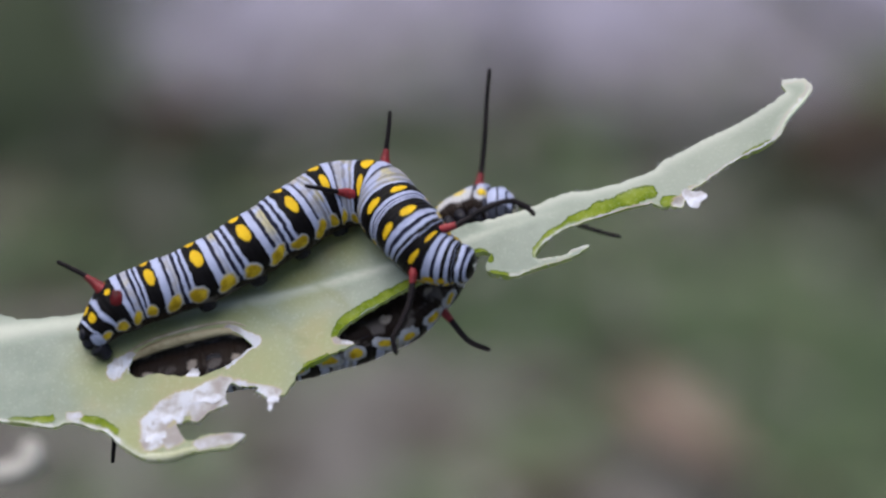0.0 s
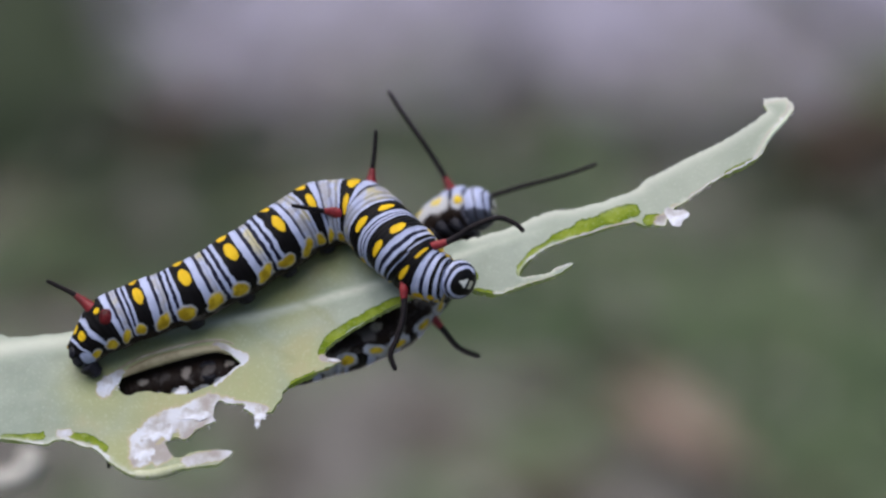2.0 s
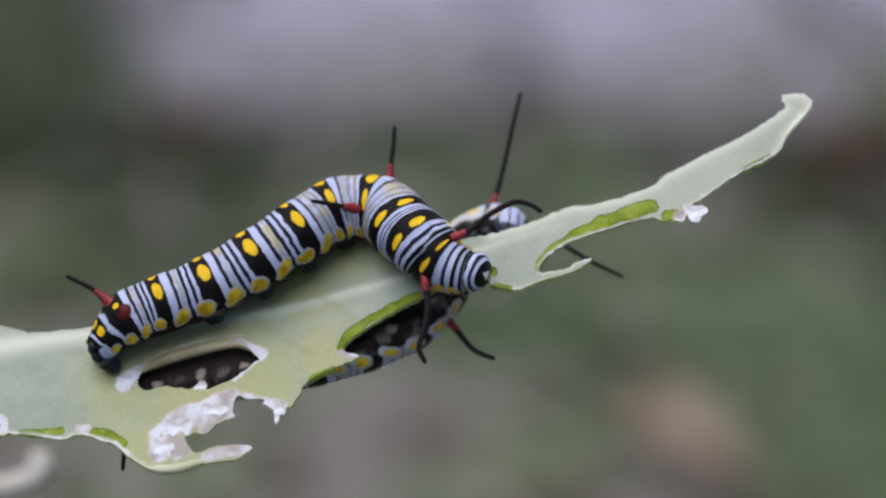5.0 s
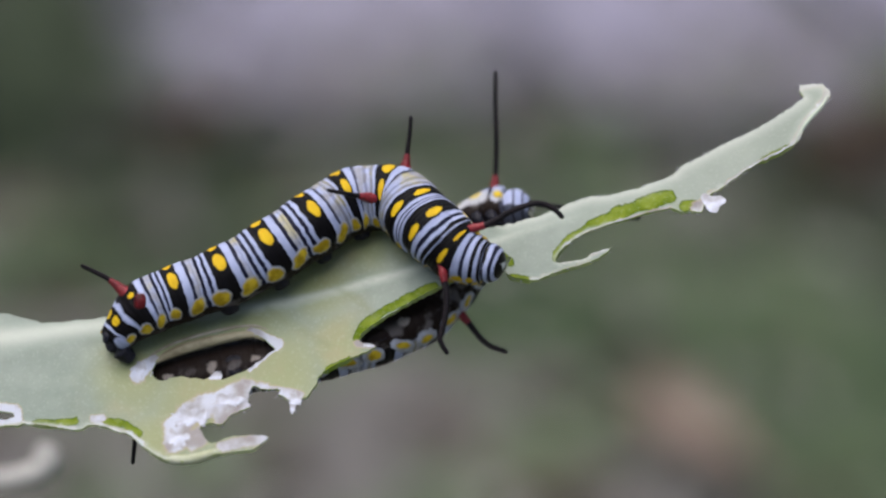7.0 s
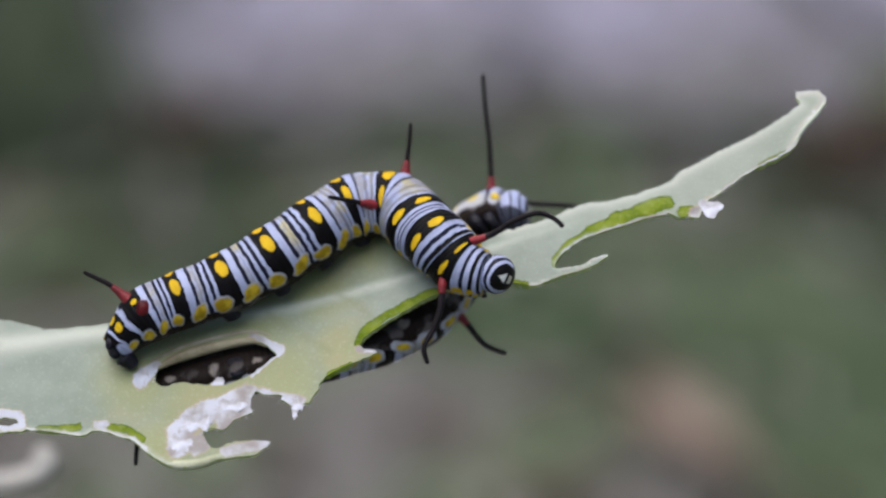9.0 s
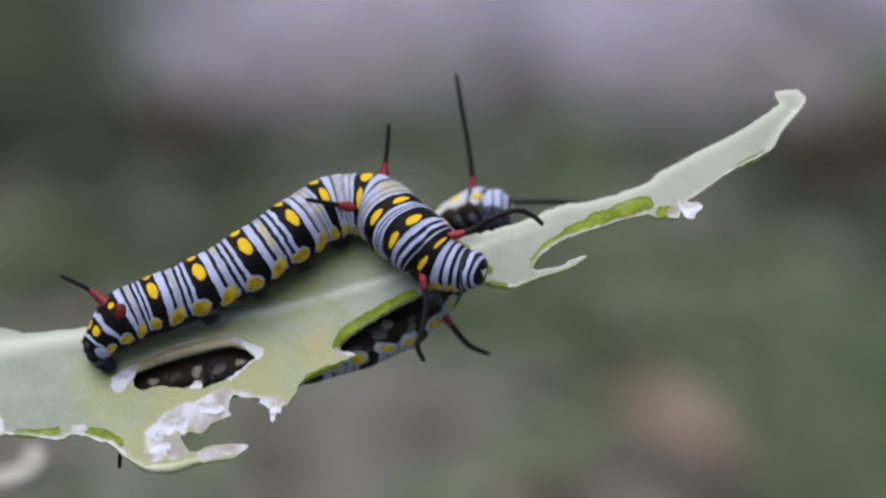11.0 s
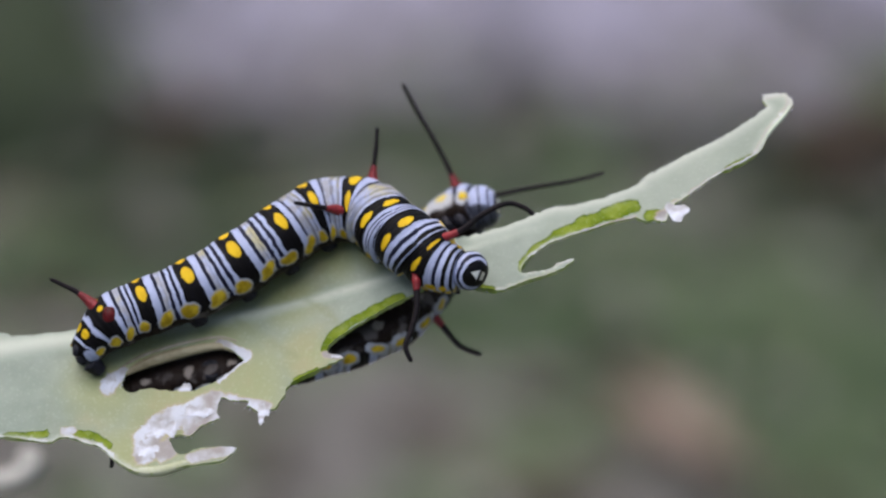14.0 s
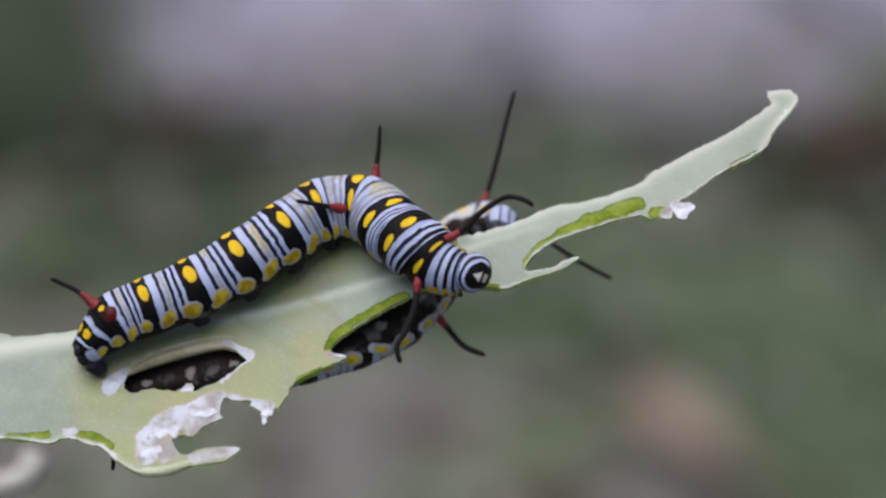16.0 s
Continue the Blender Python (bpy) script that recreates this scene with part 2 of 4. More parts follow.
SKIN, PALE_SKIN = skin_material("caterpillar_skin"), skin_material("pale_caterpillar_skin", True)
HEAD, PALE_HEAD = head_material("caterpillar_head"), head_material("pale_caterpillar_head", True)
BLADE = blade_material()
CUT = mottled("leaf_cut_edge", (0.26, 0.38, 0.03), (0.50, 0.56, 0.30), 260.0, 0.45, 1500.0, 0.00015, 0.4, 0.5)
UNDER = mottled("leaf_underside", (0.28, 0.38, 0.12), (0.40, 0.48, 0.20), 200.0, 0.6, through_leaf=0.4)
TAN = mottled("leaf_scar", (0.20, 0.165, 0.095), (0.36, 0.32, 0.21), 300.0, 0.6, 1500.0)
SCAR = mottled("corky_ridge", (0.27, 0.235, 0.165), (0.42, 0.38, 0.31), 400.0, 0.7, 1800.0, spec=0.15)
RIB = mottled("leaf_midrib", (0.43, 0.50, 0.40), (0.52, 0.58, 0.47), 250.0, 0.65, 1400.0, spec=0.2)
PAPER = mottled("dried_leaf_skin", (0.35, 0.34, 0.36), (0.62, 0.65, 0.76), 420.0, 0.75, 1500.0, 0.0002)
WITHERED = mottled("withered_leaf", (0.33, 0.32, 0.30), (0.50, 0.49, 0.46), 200.0, 0.8, 900.0)
HORN = mottled("tentacle_black", (0.008, 0.007, 0.009), (0.018, 0.014, 0.016), 900.0, 0.45, 4000.0, spec=0.1)
RED = mottled("tentacle_red", (0.11, 0.006, 0.010), (0.24, 0.017, 0.023), 700.0, 0.45, 3000.0)
DARK_RED = mottled("tentacle_dark_red", (0.035, 0.003, 0.005), (0.11, 0.008, 0.011), 900.0, 0.4, 3000.0, spec=0.2)
FOOT = mottled("proleg_black", (0.006, 0.006, 0.009), (0.018, 0.018, 0.027), 700.0, 0.4, 3000.0, spec=0.15)
STALK = mottled("green_stem", (0.16, 0.24, 0.08), (0.26, 0.34, 0.14), 60.0)


def soil_material():
    """Grey soil with mossy green and humus-brown patches and fine crumbs."""
    n = Nodes("soil")
    at = n.place()
    col = n.mix(n.step(n.noise(60.0, 5.0, at), 0.3, 0.7), (0.080, 0.076, 0.073), (0.143, 0.136, 0.132))
    col = n.mix(n.math("MULTIPLY", n.step(n.noise(9.0, 2.0, at), 0.44, 0.58), 0.75), col, (0.084, 0.122, 0.062))
    shift = n.node("ShaderNodeMapping", Vector=at)
    shift.inputs["Location"].default_value = (3.7, 1.2, 0.0)
    col = n.mix(n.math("MULTIPLY", n.step(n.noise(9.0, 2.0, shift.outputs[0]), 0.54, 0.66), 0.85), col, (0.050, 0.038, 0.028))
    return n.done(col, 0.95, n.noise(70.0, 4.0, at), 0.004, 0.2)


SOIL = soil_material()


def concrete_material():
    """Lavender-grey concrete in blotches, with soil washed over it, thickest along its front edge and in patches."""
    n = Nodes("concrete")
    at = n.place()
    blotch = n.math("ADD", n.math("MULTIPLY", n.noise(8.0, 3.0, at), 0.65), n.math("MULTIPLY", n.noise(60.0, 3.0, at), 0.35))
    col = n.mix(n.step(blotch, 0.34, 0.66), (0.155, 0.150, 0.200), (0.296, 0.282, 0.375))
    front = n.math("MULTIPLY", n.node("ShaderNodeSeparateXYZ", Vector=at).outputs[1], -2.6)
    soil = n.step(n.math("ADD", front, n.math("MULTIPLY", n.math("SUBTRACT", n.noise(14.0, 4.0, at), 0.5), 1.3)), 0.10, 0.85)
    col = n.mix(n.math("MULTIPLY", soil, 0.85), col, (0.112, 0.107, 0.108))
    return n.done(col, 0.9, n.noise(60.0, 3.0, at), 0.001, 0.3)


CONCRETE = concrete_material()
GRASS = mottled("grass", (0.085, 0.115, 0.066), (0.17, 0.205, 0.13), 4.0, 0.6)
WEEDS = mottled("pale_weeds", (0.165, 0.232, 0.128), (0.285, 0.35, 0.212), 5.0, 0.7, spec=0.1)
CRUMB = mottled("pale_crumbs", (0.17, 0.165, 0.15), (0.30, 0.29, 0.27), 30.0, 0.9)
SILVER = mottled("dried_leaf_edge", (0.36, 0.38, 0.24), (0.52, 0.54, 0.42), 300.0, 0.7, 1500.0, spec=0.2)
BROWN = mottled("dead_leaf", (0.175, 0.132, 0.108), (0.26, 0.20, 0.165), 40.0, 0.8)
SHADE = mottled("dark_litter", (0.026, 0.021, 0.016), (0.058, 0.044, 0.033), 20.0, 0.9, spec=0.05)


# ---- building blocks ----
def mesh_of(name, bm, *mats):
    me = bpy.data.meshes.new(name)
    bm.normal_update()
    bm.to_mesh(me)
    bm.free()
    for m in mats:
        me.materials.append(m)
    for f in me.polygons:
        f.use_smooth = True
    return me


def part(name, data, material, parent, label=""):
    """One mesh object under a thing or under a part; data is a bmesh or a mesh."""
    me = data if isinstance(data, bpy.types.Mesh) else mesh_of(name, data, material)
    ob = new(name, me)
    ob.parent = parent
    return tagged(ob, label) if label else ob


def thing(name, m, label, category, group="", kind=""):
    ob = new(name)
    ob.matrix_world = m
    ob.empty_display_size = 0.005
    return tagged(ob, label, category, group, kind)


def curve(points, k):
    """A smooth curve (Catmull-Rom) through tuples of any length at k = 0 .. len - 1."""
    n = len(points)
    i = min(max(int(math.floor(k)), 0), n - 2)
    f = k - i
    a, b, c, e = (np.array(points[min(max(j, 0), n - 1)], float) for j in (i - 1, i, i + 1, i + 2))
    if i == 0:
        a = 2 * b - c
    if i == n - 2:
        e = 2 * c - b
    return 0.5 * (2 * b + (c - a) * f + (2 * a - 5 * b + 4 * c - e) * f * f + (3 * b - a - 3 * c + e) * f ** 3)


def sweep(points, radii, around=10, along=6, origin=(0, 0, 0)):
    """A closed tapered tube through points in millimetres."""
    bm = bmesh.new()
    steps = (len(points) - 1) * along
    o, rings = Vector(origin), []
    side = None
    for s in range(steps + 1):
        k = s / along
        c = Vector(curve(points, k))
        r = float(curve([(v,) for v in radii], k)[0])
        t = (Vector(curve(points, min(k + 0.05, len(points) - 1))) - Vector(curve(points, max(k - 0.05, 0)))).normalized()
        if side is None:
            side = t.orthogonal()
        side = (side - side.dot(t) * t).normalized()
        other = t.cross(side)
        if s == 0 or s == steps:
            r *= 0.6
        rings.append([bm.verts.new((c + r * (math.cos(w) * side + math.sin(w) * other) - o) * MM)
                      for w in (2 * math.pi * j / around for j in range(around))])
    for a, b in zip(rings, rings[1:]):
        for j in range(around):
            bm.faces.new((a[j], a[(j + 1) % around], b[(j + 1) % around], b[j]))
    bm.faces.new(rings[0][::-1])
    bm.faces.new(rings[-1])
    return bm


def lump(centre, radii, turn=None, origin=(0, 0, 0), rough=0.0, seed=0, detail=2):
    """A rounded, slightly uneven lump, in millimetres."""
    bm = bmesh.new()
    bmesh.ops.create_icosphere(bm, subdivisions=detail, radius=1.0)
    for v in bm.verts:
        q = v.co * (1 + rough * noise.noise(v.co * 1.7 + Vector((seed * 3.1, 0, 0))))
        q = Vector((q.x * radii[0], q.y * radii[1], q.z * radii[2]))
        if turn is not None:
            q = turn @ q
        v.co = (q + Vector(centre) - Vector(origin)) * MM
    return bm


# ---- ground and what lies on it ----
def ground_sheet():
    bm = bmesh.new()
    xs = [-900, -200, -40, -8] + [-3 + 0.12 * i for i in range(51)] + [8, 40, 200, 900]
    ys = [-900, -200, -40, -8, -2] + [-0.6 + 0.12 * i for i in range(46)] + [8, 16, 40, 200, 900]
    grid = [[bm.verts.new((x, y, 0.012 * noise.noise(Vector((x * 3, y * 3, 0))) + 0.005 * noise.noise(Vector((x * 11, y * 11, 4))) - 0.008
                           if abs(x) < 4 and -1 < y < 6 else 0.0)) for x in xs] for y in ys]
    for j in range(len(ys) - 1):
        for i in range(len(xs) - 1):
            bm.faces.new((grid[j][i], grid[j][i + 1], grid[j + 1][i + 1], grid[j + 1][i]))
    ob = new("ground", mesh_of("ground", bm, SOIL))
    return tagged(ob, "bare grey-brown soil with sparse weeds, far out of focus", "ground", kind="structure")


def slab(name, cx, cy, wx, wy, turn, height, material, label, category):
    """A paving slab with a rounded, worn rim."""
    bm = bmesh.new()
    n = 40
    rings = []
    for k, z in ((1.0, -0.02), (1.0, height * 0.6), (0.985, height * 0.92), (0.96, height)):
        ring = []
        for j in range(n):
            w = 2 * math.pi * j / n
            c, s = math.cos(w), math.sin(w)
            e = (abs(c) ** 5 + abs(s) ** 5) ** -0.2
            e *= 1 + 0.02 * noise.noise(Vector((c * 3 + cx, s * 3 + cy, 0)))
            ring.append(bm.verts.new((0.5 * wx * c * e * k, 0.5 * wy * s * e * k, z)))
        rings.append(ring)
    for a, b in zip(rings, rings[1:]):
        for j in range(n):
            bm.faces.new((a[j], a[(j + 1) % n], b[(j + 1) % n], b[j]))
    bm.faces.new(rings[-1])
    ob = new(name, mesh_of(name, bm, material))
    ob.matrix_world = pose(cx, cy, 0, 0, 0, turn)
    return tagged(ob, label, category)


def tuft(bm, x, y, spread, count, height, lean=0.5):
    """Grass blades from one root, each a bent tapering strip with a keel."""
    for _ in range(count):
        w, r = random.uniform(0, 6.283), spread * math.sqrt(random.random())
        bx, by = x + r * math.cos(w), y + r * math.sin(w)
        h, l, q = height * random.uniform(0.5, 1.2), random.uniform(0.1, lean), random.uniform(0, 6.283)
        dx, dy, half = math.cos(q), math.sin(q), random.uniform(0.004, 0.009)
        last = None
        for s in (0.0, 0.4, 0.75, 1.0):
            c = Vector((bx + dx * l * h * s * s, by + dy * l * h * s * s, -0.01 + h * s * (1 - 0.25 * l * s)))
            o = Vector((-dy, dx, 0)) * half * (1 - 0.9 * s)
            row = [bm.verts.new(c - o), bm.verts.new(c + Vector((dx, dy, 0)) * half * 0.5 * (1 - s)), bm.verts.new(c + o)]
            if last:
                bm.faces.new((last[0], last[1], row[1], row[0]))
                bm.faces.new((last[1], last[2], row[2], row[1]))
            last = row


def grass_patch(spots, label):
    bm = bmesh.new()
    for x, y, rx, ry, count, height in spots:
        for _ in range(count):
            w, r = random.uniform(0, 6.283), math.sqrt(random.random())
            tuft(bm, x + rx * r * math.cos(w), y + ry * r * math.sin(w), 0.02, 9, height)
    ob = new("grass", mesh_of("grass", bm, GRASS))
    return tagged(ob, label, "grass", kind="stuff")


def fallen_leaf(cx, cy, long, wide, turn, label, material):
    """A dry curled leaf with a keel, lying on the soil."""
    bm = bmesh.new()
    n, rows = 18, []
    for i in range(n + 1):
        s = i / n
        half = 0.5 * wide * math.sin(math.pi * min(1, s * 0.97 + 0.02)) ** 0.7
        row = []
        for j in range(-4, 5):
            v = j / 4
            z = 0.012 + 0.03 * abs(v) ** 1.5 * wide / 0.08 * 0.5 + 0.014 * math.sin(3 * s + v) + 0.004 * noise.noise(Vector((s * 9, v * 4, cx)))
            row.append((long * (s - 0.5), half * v, z))
        rows.append(row)
    for lift in (0.0, -0.0015):
        grid = [[bm.verts.new((x, y, z + lift)) for x, y, z in row] for row in rows]
        for a, b in zip(grid, grid[1:]):
            for j in range(8):
                f = (a[j], b[j], b[j + 1], a[j + 1])
                bm.faces.new(f if lift else f[::-1])
    ob = thing("fallen_leaf", pose(cx, cy, 0, 0, 0, turn), label, "leaf")
    part("blade", bm, material, ob)
    part("midrib", sweep([Vector((1000 * p[4][0], 0, 1000 * p[4][2])) for p in rows[::3]] + [Vector((640 * long, 0, 2))], [1.6, 1.5, 1.4, 1.3, 1.2, 1.1, 1.0, 1.0], 8, 3), material, ob)
    return ob


ground_sheet()
SLABS = [((-0.160, 1.592), 0.315, 0.60, 18.0), ((0.137, 1.604), 0.245, 0.64, 18.0), ((0.416, 1.694), 0.27, 0.56, 18.0)]
for (sx, sy), wx, wy, turn in SLABS:
    tagged(slab("paving_slab", sx, sy, wx, wy, turn, 0.02, CONCRETE, "weathered lavender-grey concrete paving slab on the soil", "paving slab"),
           group="paving slabs")
(lx, ly), (mx, my), (nx, ny) = (0.145, 0.875), (0.278, 1.242), (0.179, 1.111)
fallen_leaf(lx, ly, 0.14, 0.033, -60, "dry pinkish-brown fallen leaf on the soil", BROWN)
fallen_leaf(mx, my, 0.12, 0.08, 70, "dark rotting leaf on the soil", SHADE)
fallen_leaf(-0.185, 1.285, 0.11, 0.055, 35, "dark rotting leaf on the soil", SHADE)
fallen_leaf(mx + 0.05, my + 0.02, 0.09, 0.06, 130, "dark rotting leaf on the soil", SHADE)
grass_patch([(*(-0.326, 1.406), 0.09, 0.17, 110, 0.05), (*(-0.200, 1.242), 0.12, 0.05, 30, 0.025), (-0.25, 1.46, 0.05, 0.16, 26, 0.03), (-0.235, 1.52, 0.045, 0.26, 32, 0.05), (-0.5, 1.5, 0.2, 0.4, 160, 0.07)], "dark green grass tufts out of focus")
grass_patch([(*(-0.139, 1.104), 0.2, 0.06, 40, 0.02), (*(0.248, 1.134), 0.08, 0.05, 30, 0.025), (*(-0.188, 1.288), 0.05, 0.03, 30, 0.025), (*(0.047, 1.216), 0.04, 0.03, 22, 0.022), (*(0.123, 0.984), 0.03, 0.03, 16, 0.02), (*(0.226, 1.242), 0.04, 0.03, 20, 0.022)], "short olive-green grass out of focus")
tagged(grass_patch([(*(0.233, 0.892), 0.09, 0.11, 130, 0.02), (*(0.104, 1.081), 0.17, 0.09, 200, 0.018), (*(0.219, 1.038), 0.08, 0.06, 60, 0.018), (*(-0.035, 1.278), 0.2, 0.05, 60, 0.015), (*(0.183, 0.984), 0.06, 0.05, 60, 0.018), (*(-0.253, 1.127), 0.05, 0.03, 45, 0.015), (*(0.093, 1.242), 0.04, 0.03, 40, 0.015)], "pale green low weeds out of focus"), category="weeds").data.materials[0] = WEEDS


def litter(name, low, high, count, sizes, material, label, category, rest=0.0, lean=1.0):
    """Crumbs, chips and shrivelled bits scattered over the soil."""
    bm = bmesh.new()
    for k in range(count):
        x, y, r = random.uniform(low[0], high[0]), low[1] + (high[1] - low[1]) * random.random() ** lean, random.uniform(*sizes)
        q = bmesh.ops.create_icosphere(bm, subdivisions=1, radius=1.0)["verts"]
        turn = Euler((random.uniform(-0.5, 0.5), random.uniform(-0.5, 0.5), random.uniform(0, 6.3))).to_matrix()
        for v in q:
            c = v.co * (1 + 0.4 * noise.noise(v.co * 1.5 + Vector((k * 1.7, 0, 0))))
            v.co = turn @ Vector((c.x * r, c.y * r * 0.6, c.z * r * 0.3)) + Vector((x, y, rest + 0.2 * r - 0.004))
    ob = new(name, mesh_of(name, bm, material))
    return tagged(ob, label, category, kind="stuff")


litter("leaf_litter", (-0.42, 0.72), (0.42, 1.36), 90, (0.010, 0.026), SHADE, "dark shrivelled leaf litter on the soil", "litter")
litter("soil_crumbs", (-0.42, 0.72), (0.42, 1.36), 150, (0.008, 0.022), CRUMB, "pale dry crumbs and chips on the soil", "crumbs")
litter("soil_crumbs", (-0.30, 1.285), (0.62, 1.60), 230, (0.006, 0.018), SOIL, "grey-brown soil washed over the edge of the paving", "crumbs", 0.02, 1.9)
litter("leaf_litter", (-0.30, 1.29), (0.30, 1.75), 36, (0.010, 0.022), SHADE, "dark leaf scraps strewn over the paving", "litter", 0.02, 1.3)


# ---- the gnawed leaf ----
RIB_LINE = [(-68.84, -9.90), (-48.94, -8.41), (-39.00, -7.41), (-32.03, -6.52), (-15.12, -4.43), (-4.18, -1.44), (4.28, 1.54), (10.74,
    3.43), (18.70, 6.12), (25.67, 9.50), (30.64, 13.48), (35.61, 16.96)]
NORMAL = Vector((0.0, -0.51, 0.86))


def rib_swell(x, z):
    """1 on the midrib, which fades towards the tip."""
    zm = np.interp(x, [p[0] for p in RIB_LINE], [p[1] for p in RIB_LINE])
    return float(np.interp(x, [-40, -28, -8, 4, 12], [1.0, 0.95, 0.85, 0.55, 0.0])) * math.exp(-((z - zm) / float(np.interp(x, [-40, -25, 0], [0.95, 0.5, 0.36]))) ** 2)


def leaf_point(x, z):
    """The leaf's upper face: it falls towards the viewer from the midrib, with ripples."""
    zm = np.interp(x, [p[0] for p in RIB_LINE], [p[1] for p in RIB_LINE])
    y = -1.0 + 0.6 * (z - zm)
    ripple = 0.16 * noise.noise(Vector((x * 0.16, z * 0.3, 2))) + 0.05 * noise.noise(Vector((x * 0.7, z * 0.9, 7)))
    return Vector((x, y, z)) + NORMAL * (ripple + rib_swell(x, z) * 0.13)


FAR_EDGE = [(-60.34, -9.49), (-55.67, -7.45), (-49.33, -5.97), (-42.32, -5.21), (-39.20, -5.75), (-37.11, -6.28), (-32.11, -5.78), (-24.23,
    -3.55), (-16.31, -0.70), (-9.30, 2.27), (-3.22, 2.46), (0.80, 2.15), (3.79, 2.55), (7.29, 3.49), (10.04, 4.65), (11.29, 5.05), (13.27,
    5.24), (15.75, 5.83), (18.76, 7.03), (19.38, 7.69), (22.78, 9.44), (27.49, 11.87), (30.20, 13.70)]
TIP = [(29.99, 14.44), (30.12, 14.91), (31.72, 15.11), (32.50, 14.46), (32.22, 13.53), (30.26, 11.37), (29.29, 9.81)]
STRIP_EDGE = [(25.52, 7.67), (22.82, 5.88), (21.62, 5.18), (20.76, 3.69), (20.29, 3.79), (19.14, 3.70), (18.19, 4.00), (16.13, 3.51),
    (13.16, 2.62), (10.69, 1.73), (8.79, 0.54), (8.18, -0.20), (8.17, -0.79), (10.51, -0.49), (12.10, 0.34), (12.72, 0.25)]
MIDDLE_EDGE = [(11.19, -0.69), (8.64, -1.42), (5.93, -2.35), (3.94, -1.92), (3.85, -1.23), (4.15, -0.35), (3.07, -0.25), (0.79, -1.43),
    (-1.19, -2.62), (-3.06, -3.41), (-4.64, -4.29), (-6.98, -5.71), (-8.74, -6.82), (-9.16, -7.50), (-9.01, -7.73), (-7.67, -8.11)]
TORN_EDGE = [(-10.19, -9.31), (-12.27, -10.32), (-12.81, -11.36), (-13.55, -12.43), (-14.52, -12.63), (-14.75, -13.83), (-15.25, -12.64),
    (-16.10, -12.27), (-15.83, -11.89), (-17.49, -11.81), (-18.39, -11.63), (-18.72, -12.56), (-18.47, -13.35), (-19.90, -13.86), (-20.91,
    -14.74), (-21.89, -14.61), (-22.74, -14.98), (-21.86, -16.25)]
NEAR_EDGE = [(-20.25, -15.83), (-18.23, -15.59), (-16.77, -15.76), (-18.15, -16.81), (-21.02, -17.15), (-23.58, -17.71), (-25.71, -17.59),
    (-27.65, -16.61), (-28.71, -15.75), (-31.64, -14.85), (-32.51, -14.95), (-33.26, -15.28), (-36.06, -14.88), (-38.05, -14.75), (-40.96,
    -15.09), (-46.96, -14.57), (-53.10, -13.42), (-57.89, -11.78)]
HOLE = [(-27.30, -10.49), (-26.54, -11.24), (-24.90, -10.81), (-22.41, -10.99), (-21.81, -10.51), (-21.11, -10.65), (-20.98, -11.03),
    (-18.68, -10.07), (-16.56, -8.40), (-16.93, -7.97), (-18.57, -7.06), (-20.94, -7.36), (-24.13, -8.04), (-25.92, -8.72), (-26.95, -9.39)]
SMALL_HOLE = [(-41.18, -14.21), (-40.06, -14.44), (-39.00, -14.25), (-39.25, -13.88), (-40.36, -13.70)]
DRY_LINES = [
    ([(-24.87, -16.18), (-24.69, -14.90), (-23.66, -13.79), (-21.77, -13.04), (-19.85, -12.43), (-18.56, -12.00)], 0.95), ([(-23.23, -16.08), (-22.60, -15.53)], 0.7), ([(-20.95, -14.15), (-18.78, -13.12)], 0.7),
    ([(-28.61, -10.83), (-28.19, -10.02), (-27.24, -9.54)], 0.6), ([(-18.72, -7.06), (-17.70, -7.45), (-16.33, -7.97)], 0.45), ([(-16.61, -8.40), (-18.68, -10.07)], 0.2), ([(-17.50, -11.76), (-15.62, -12.08), (-14.14, -12.25)], 0.35),
    ([(-14.82, -12.54), (-14.76, -13.65)], 0.5), ([(20.78, 3.99), (22.37, 4.98)], 0.7), ([(-41.38, -14.17), (-40.04, -14.58), (-38.80, -14.30), (-39.07, -13.74), (-40.39, -13.51), (-41.38, -14.17)], 0.45),
    ([(-31.74, -14.81), (-28.71, -15.71), (-27.65, -16.56)], 0.22), ([(-9.40, -7.78), (-7.72, -8.06)], 0.25), ([(29.29, 9.81), (30.36, 11.42), (32.23, 13.64), (32.41, 14.57)], 0.4), ([(29.18, 9.61), (25.52, 7.62), (23.01, 5.93)], 0.17), ([(30.00, 14.55), (30.12, 14.86)], 0.2), ([(-32.09, -14.35), (-31.22, -14.20)], 0.3),
    ([(-22.08, -10.80), (-21.20, -10.70)], 0.3), ([(30.11, 14.75), (31.72, 15.06)], 0.2), ([(-38.04, -14.80), (-33.56, -15.23)], 0.15), ([(12.39, 0.34), (8.66, -0.74)], 0.15),
    ([(18.19, 3.95), (16.12, 3.41), (13.16, 2.52), (10.68, 1.63), (8.89, 0.54)], 0.16), ([(-20.78, -16.52), (-19.35, -16.23), (-17.25,
        -15.86)], 0.42), ([(5.93, -2.35), (8.63, -1.47), (11.09, -0.74)], 0.10)]
VEIN_LINES = [([(-17.50, -4.92), (-15.02, -6.47), (-11.71, -8.09)], 0.24), ([(-11.15, -3.18), (-9.11, -4.40), (-7.83, -5.61)], 0.24), 
              ([(5.93, -2.35), (8.63, -1.47), (11.09, -0.74)], 0.10), ([(18.60, 4.40), (18.95, 3.70)], 0.24)]
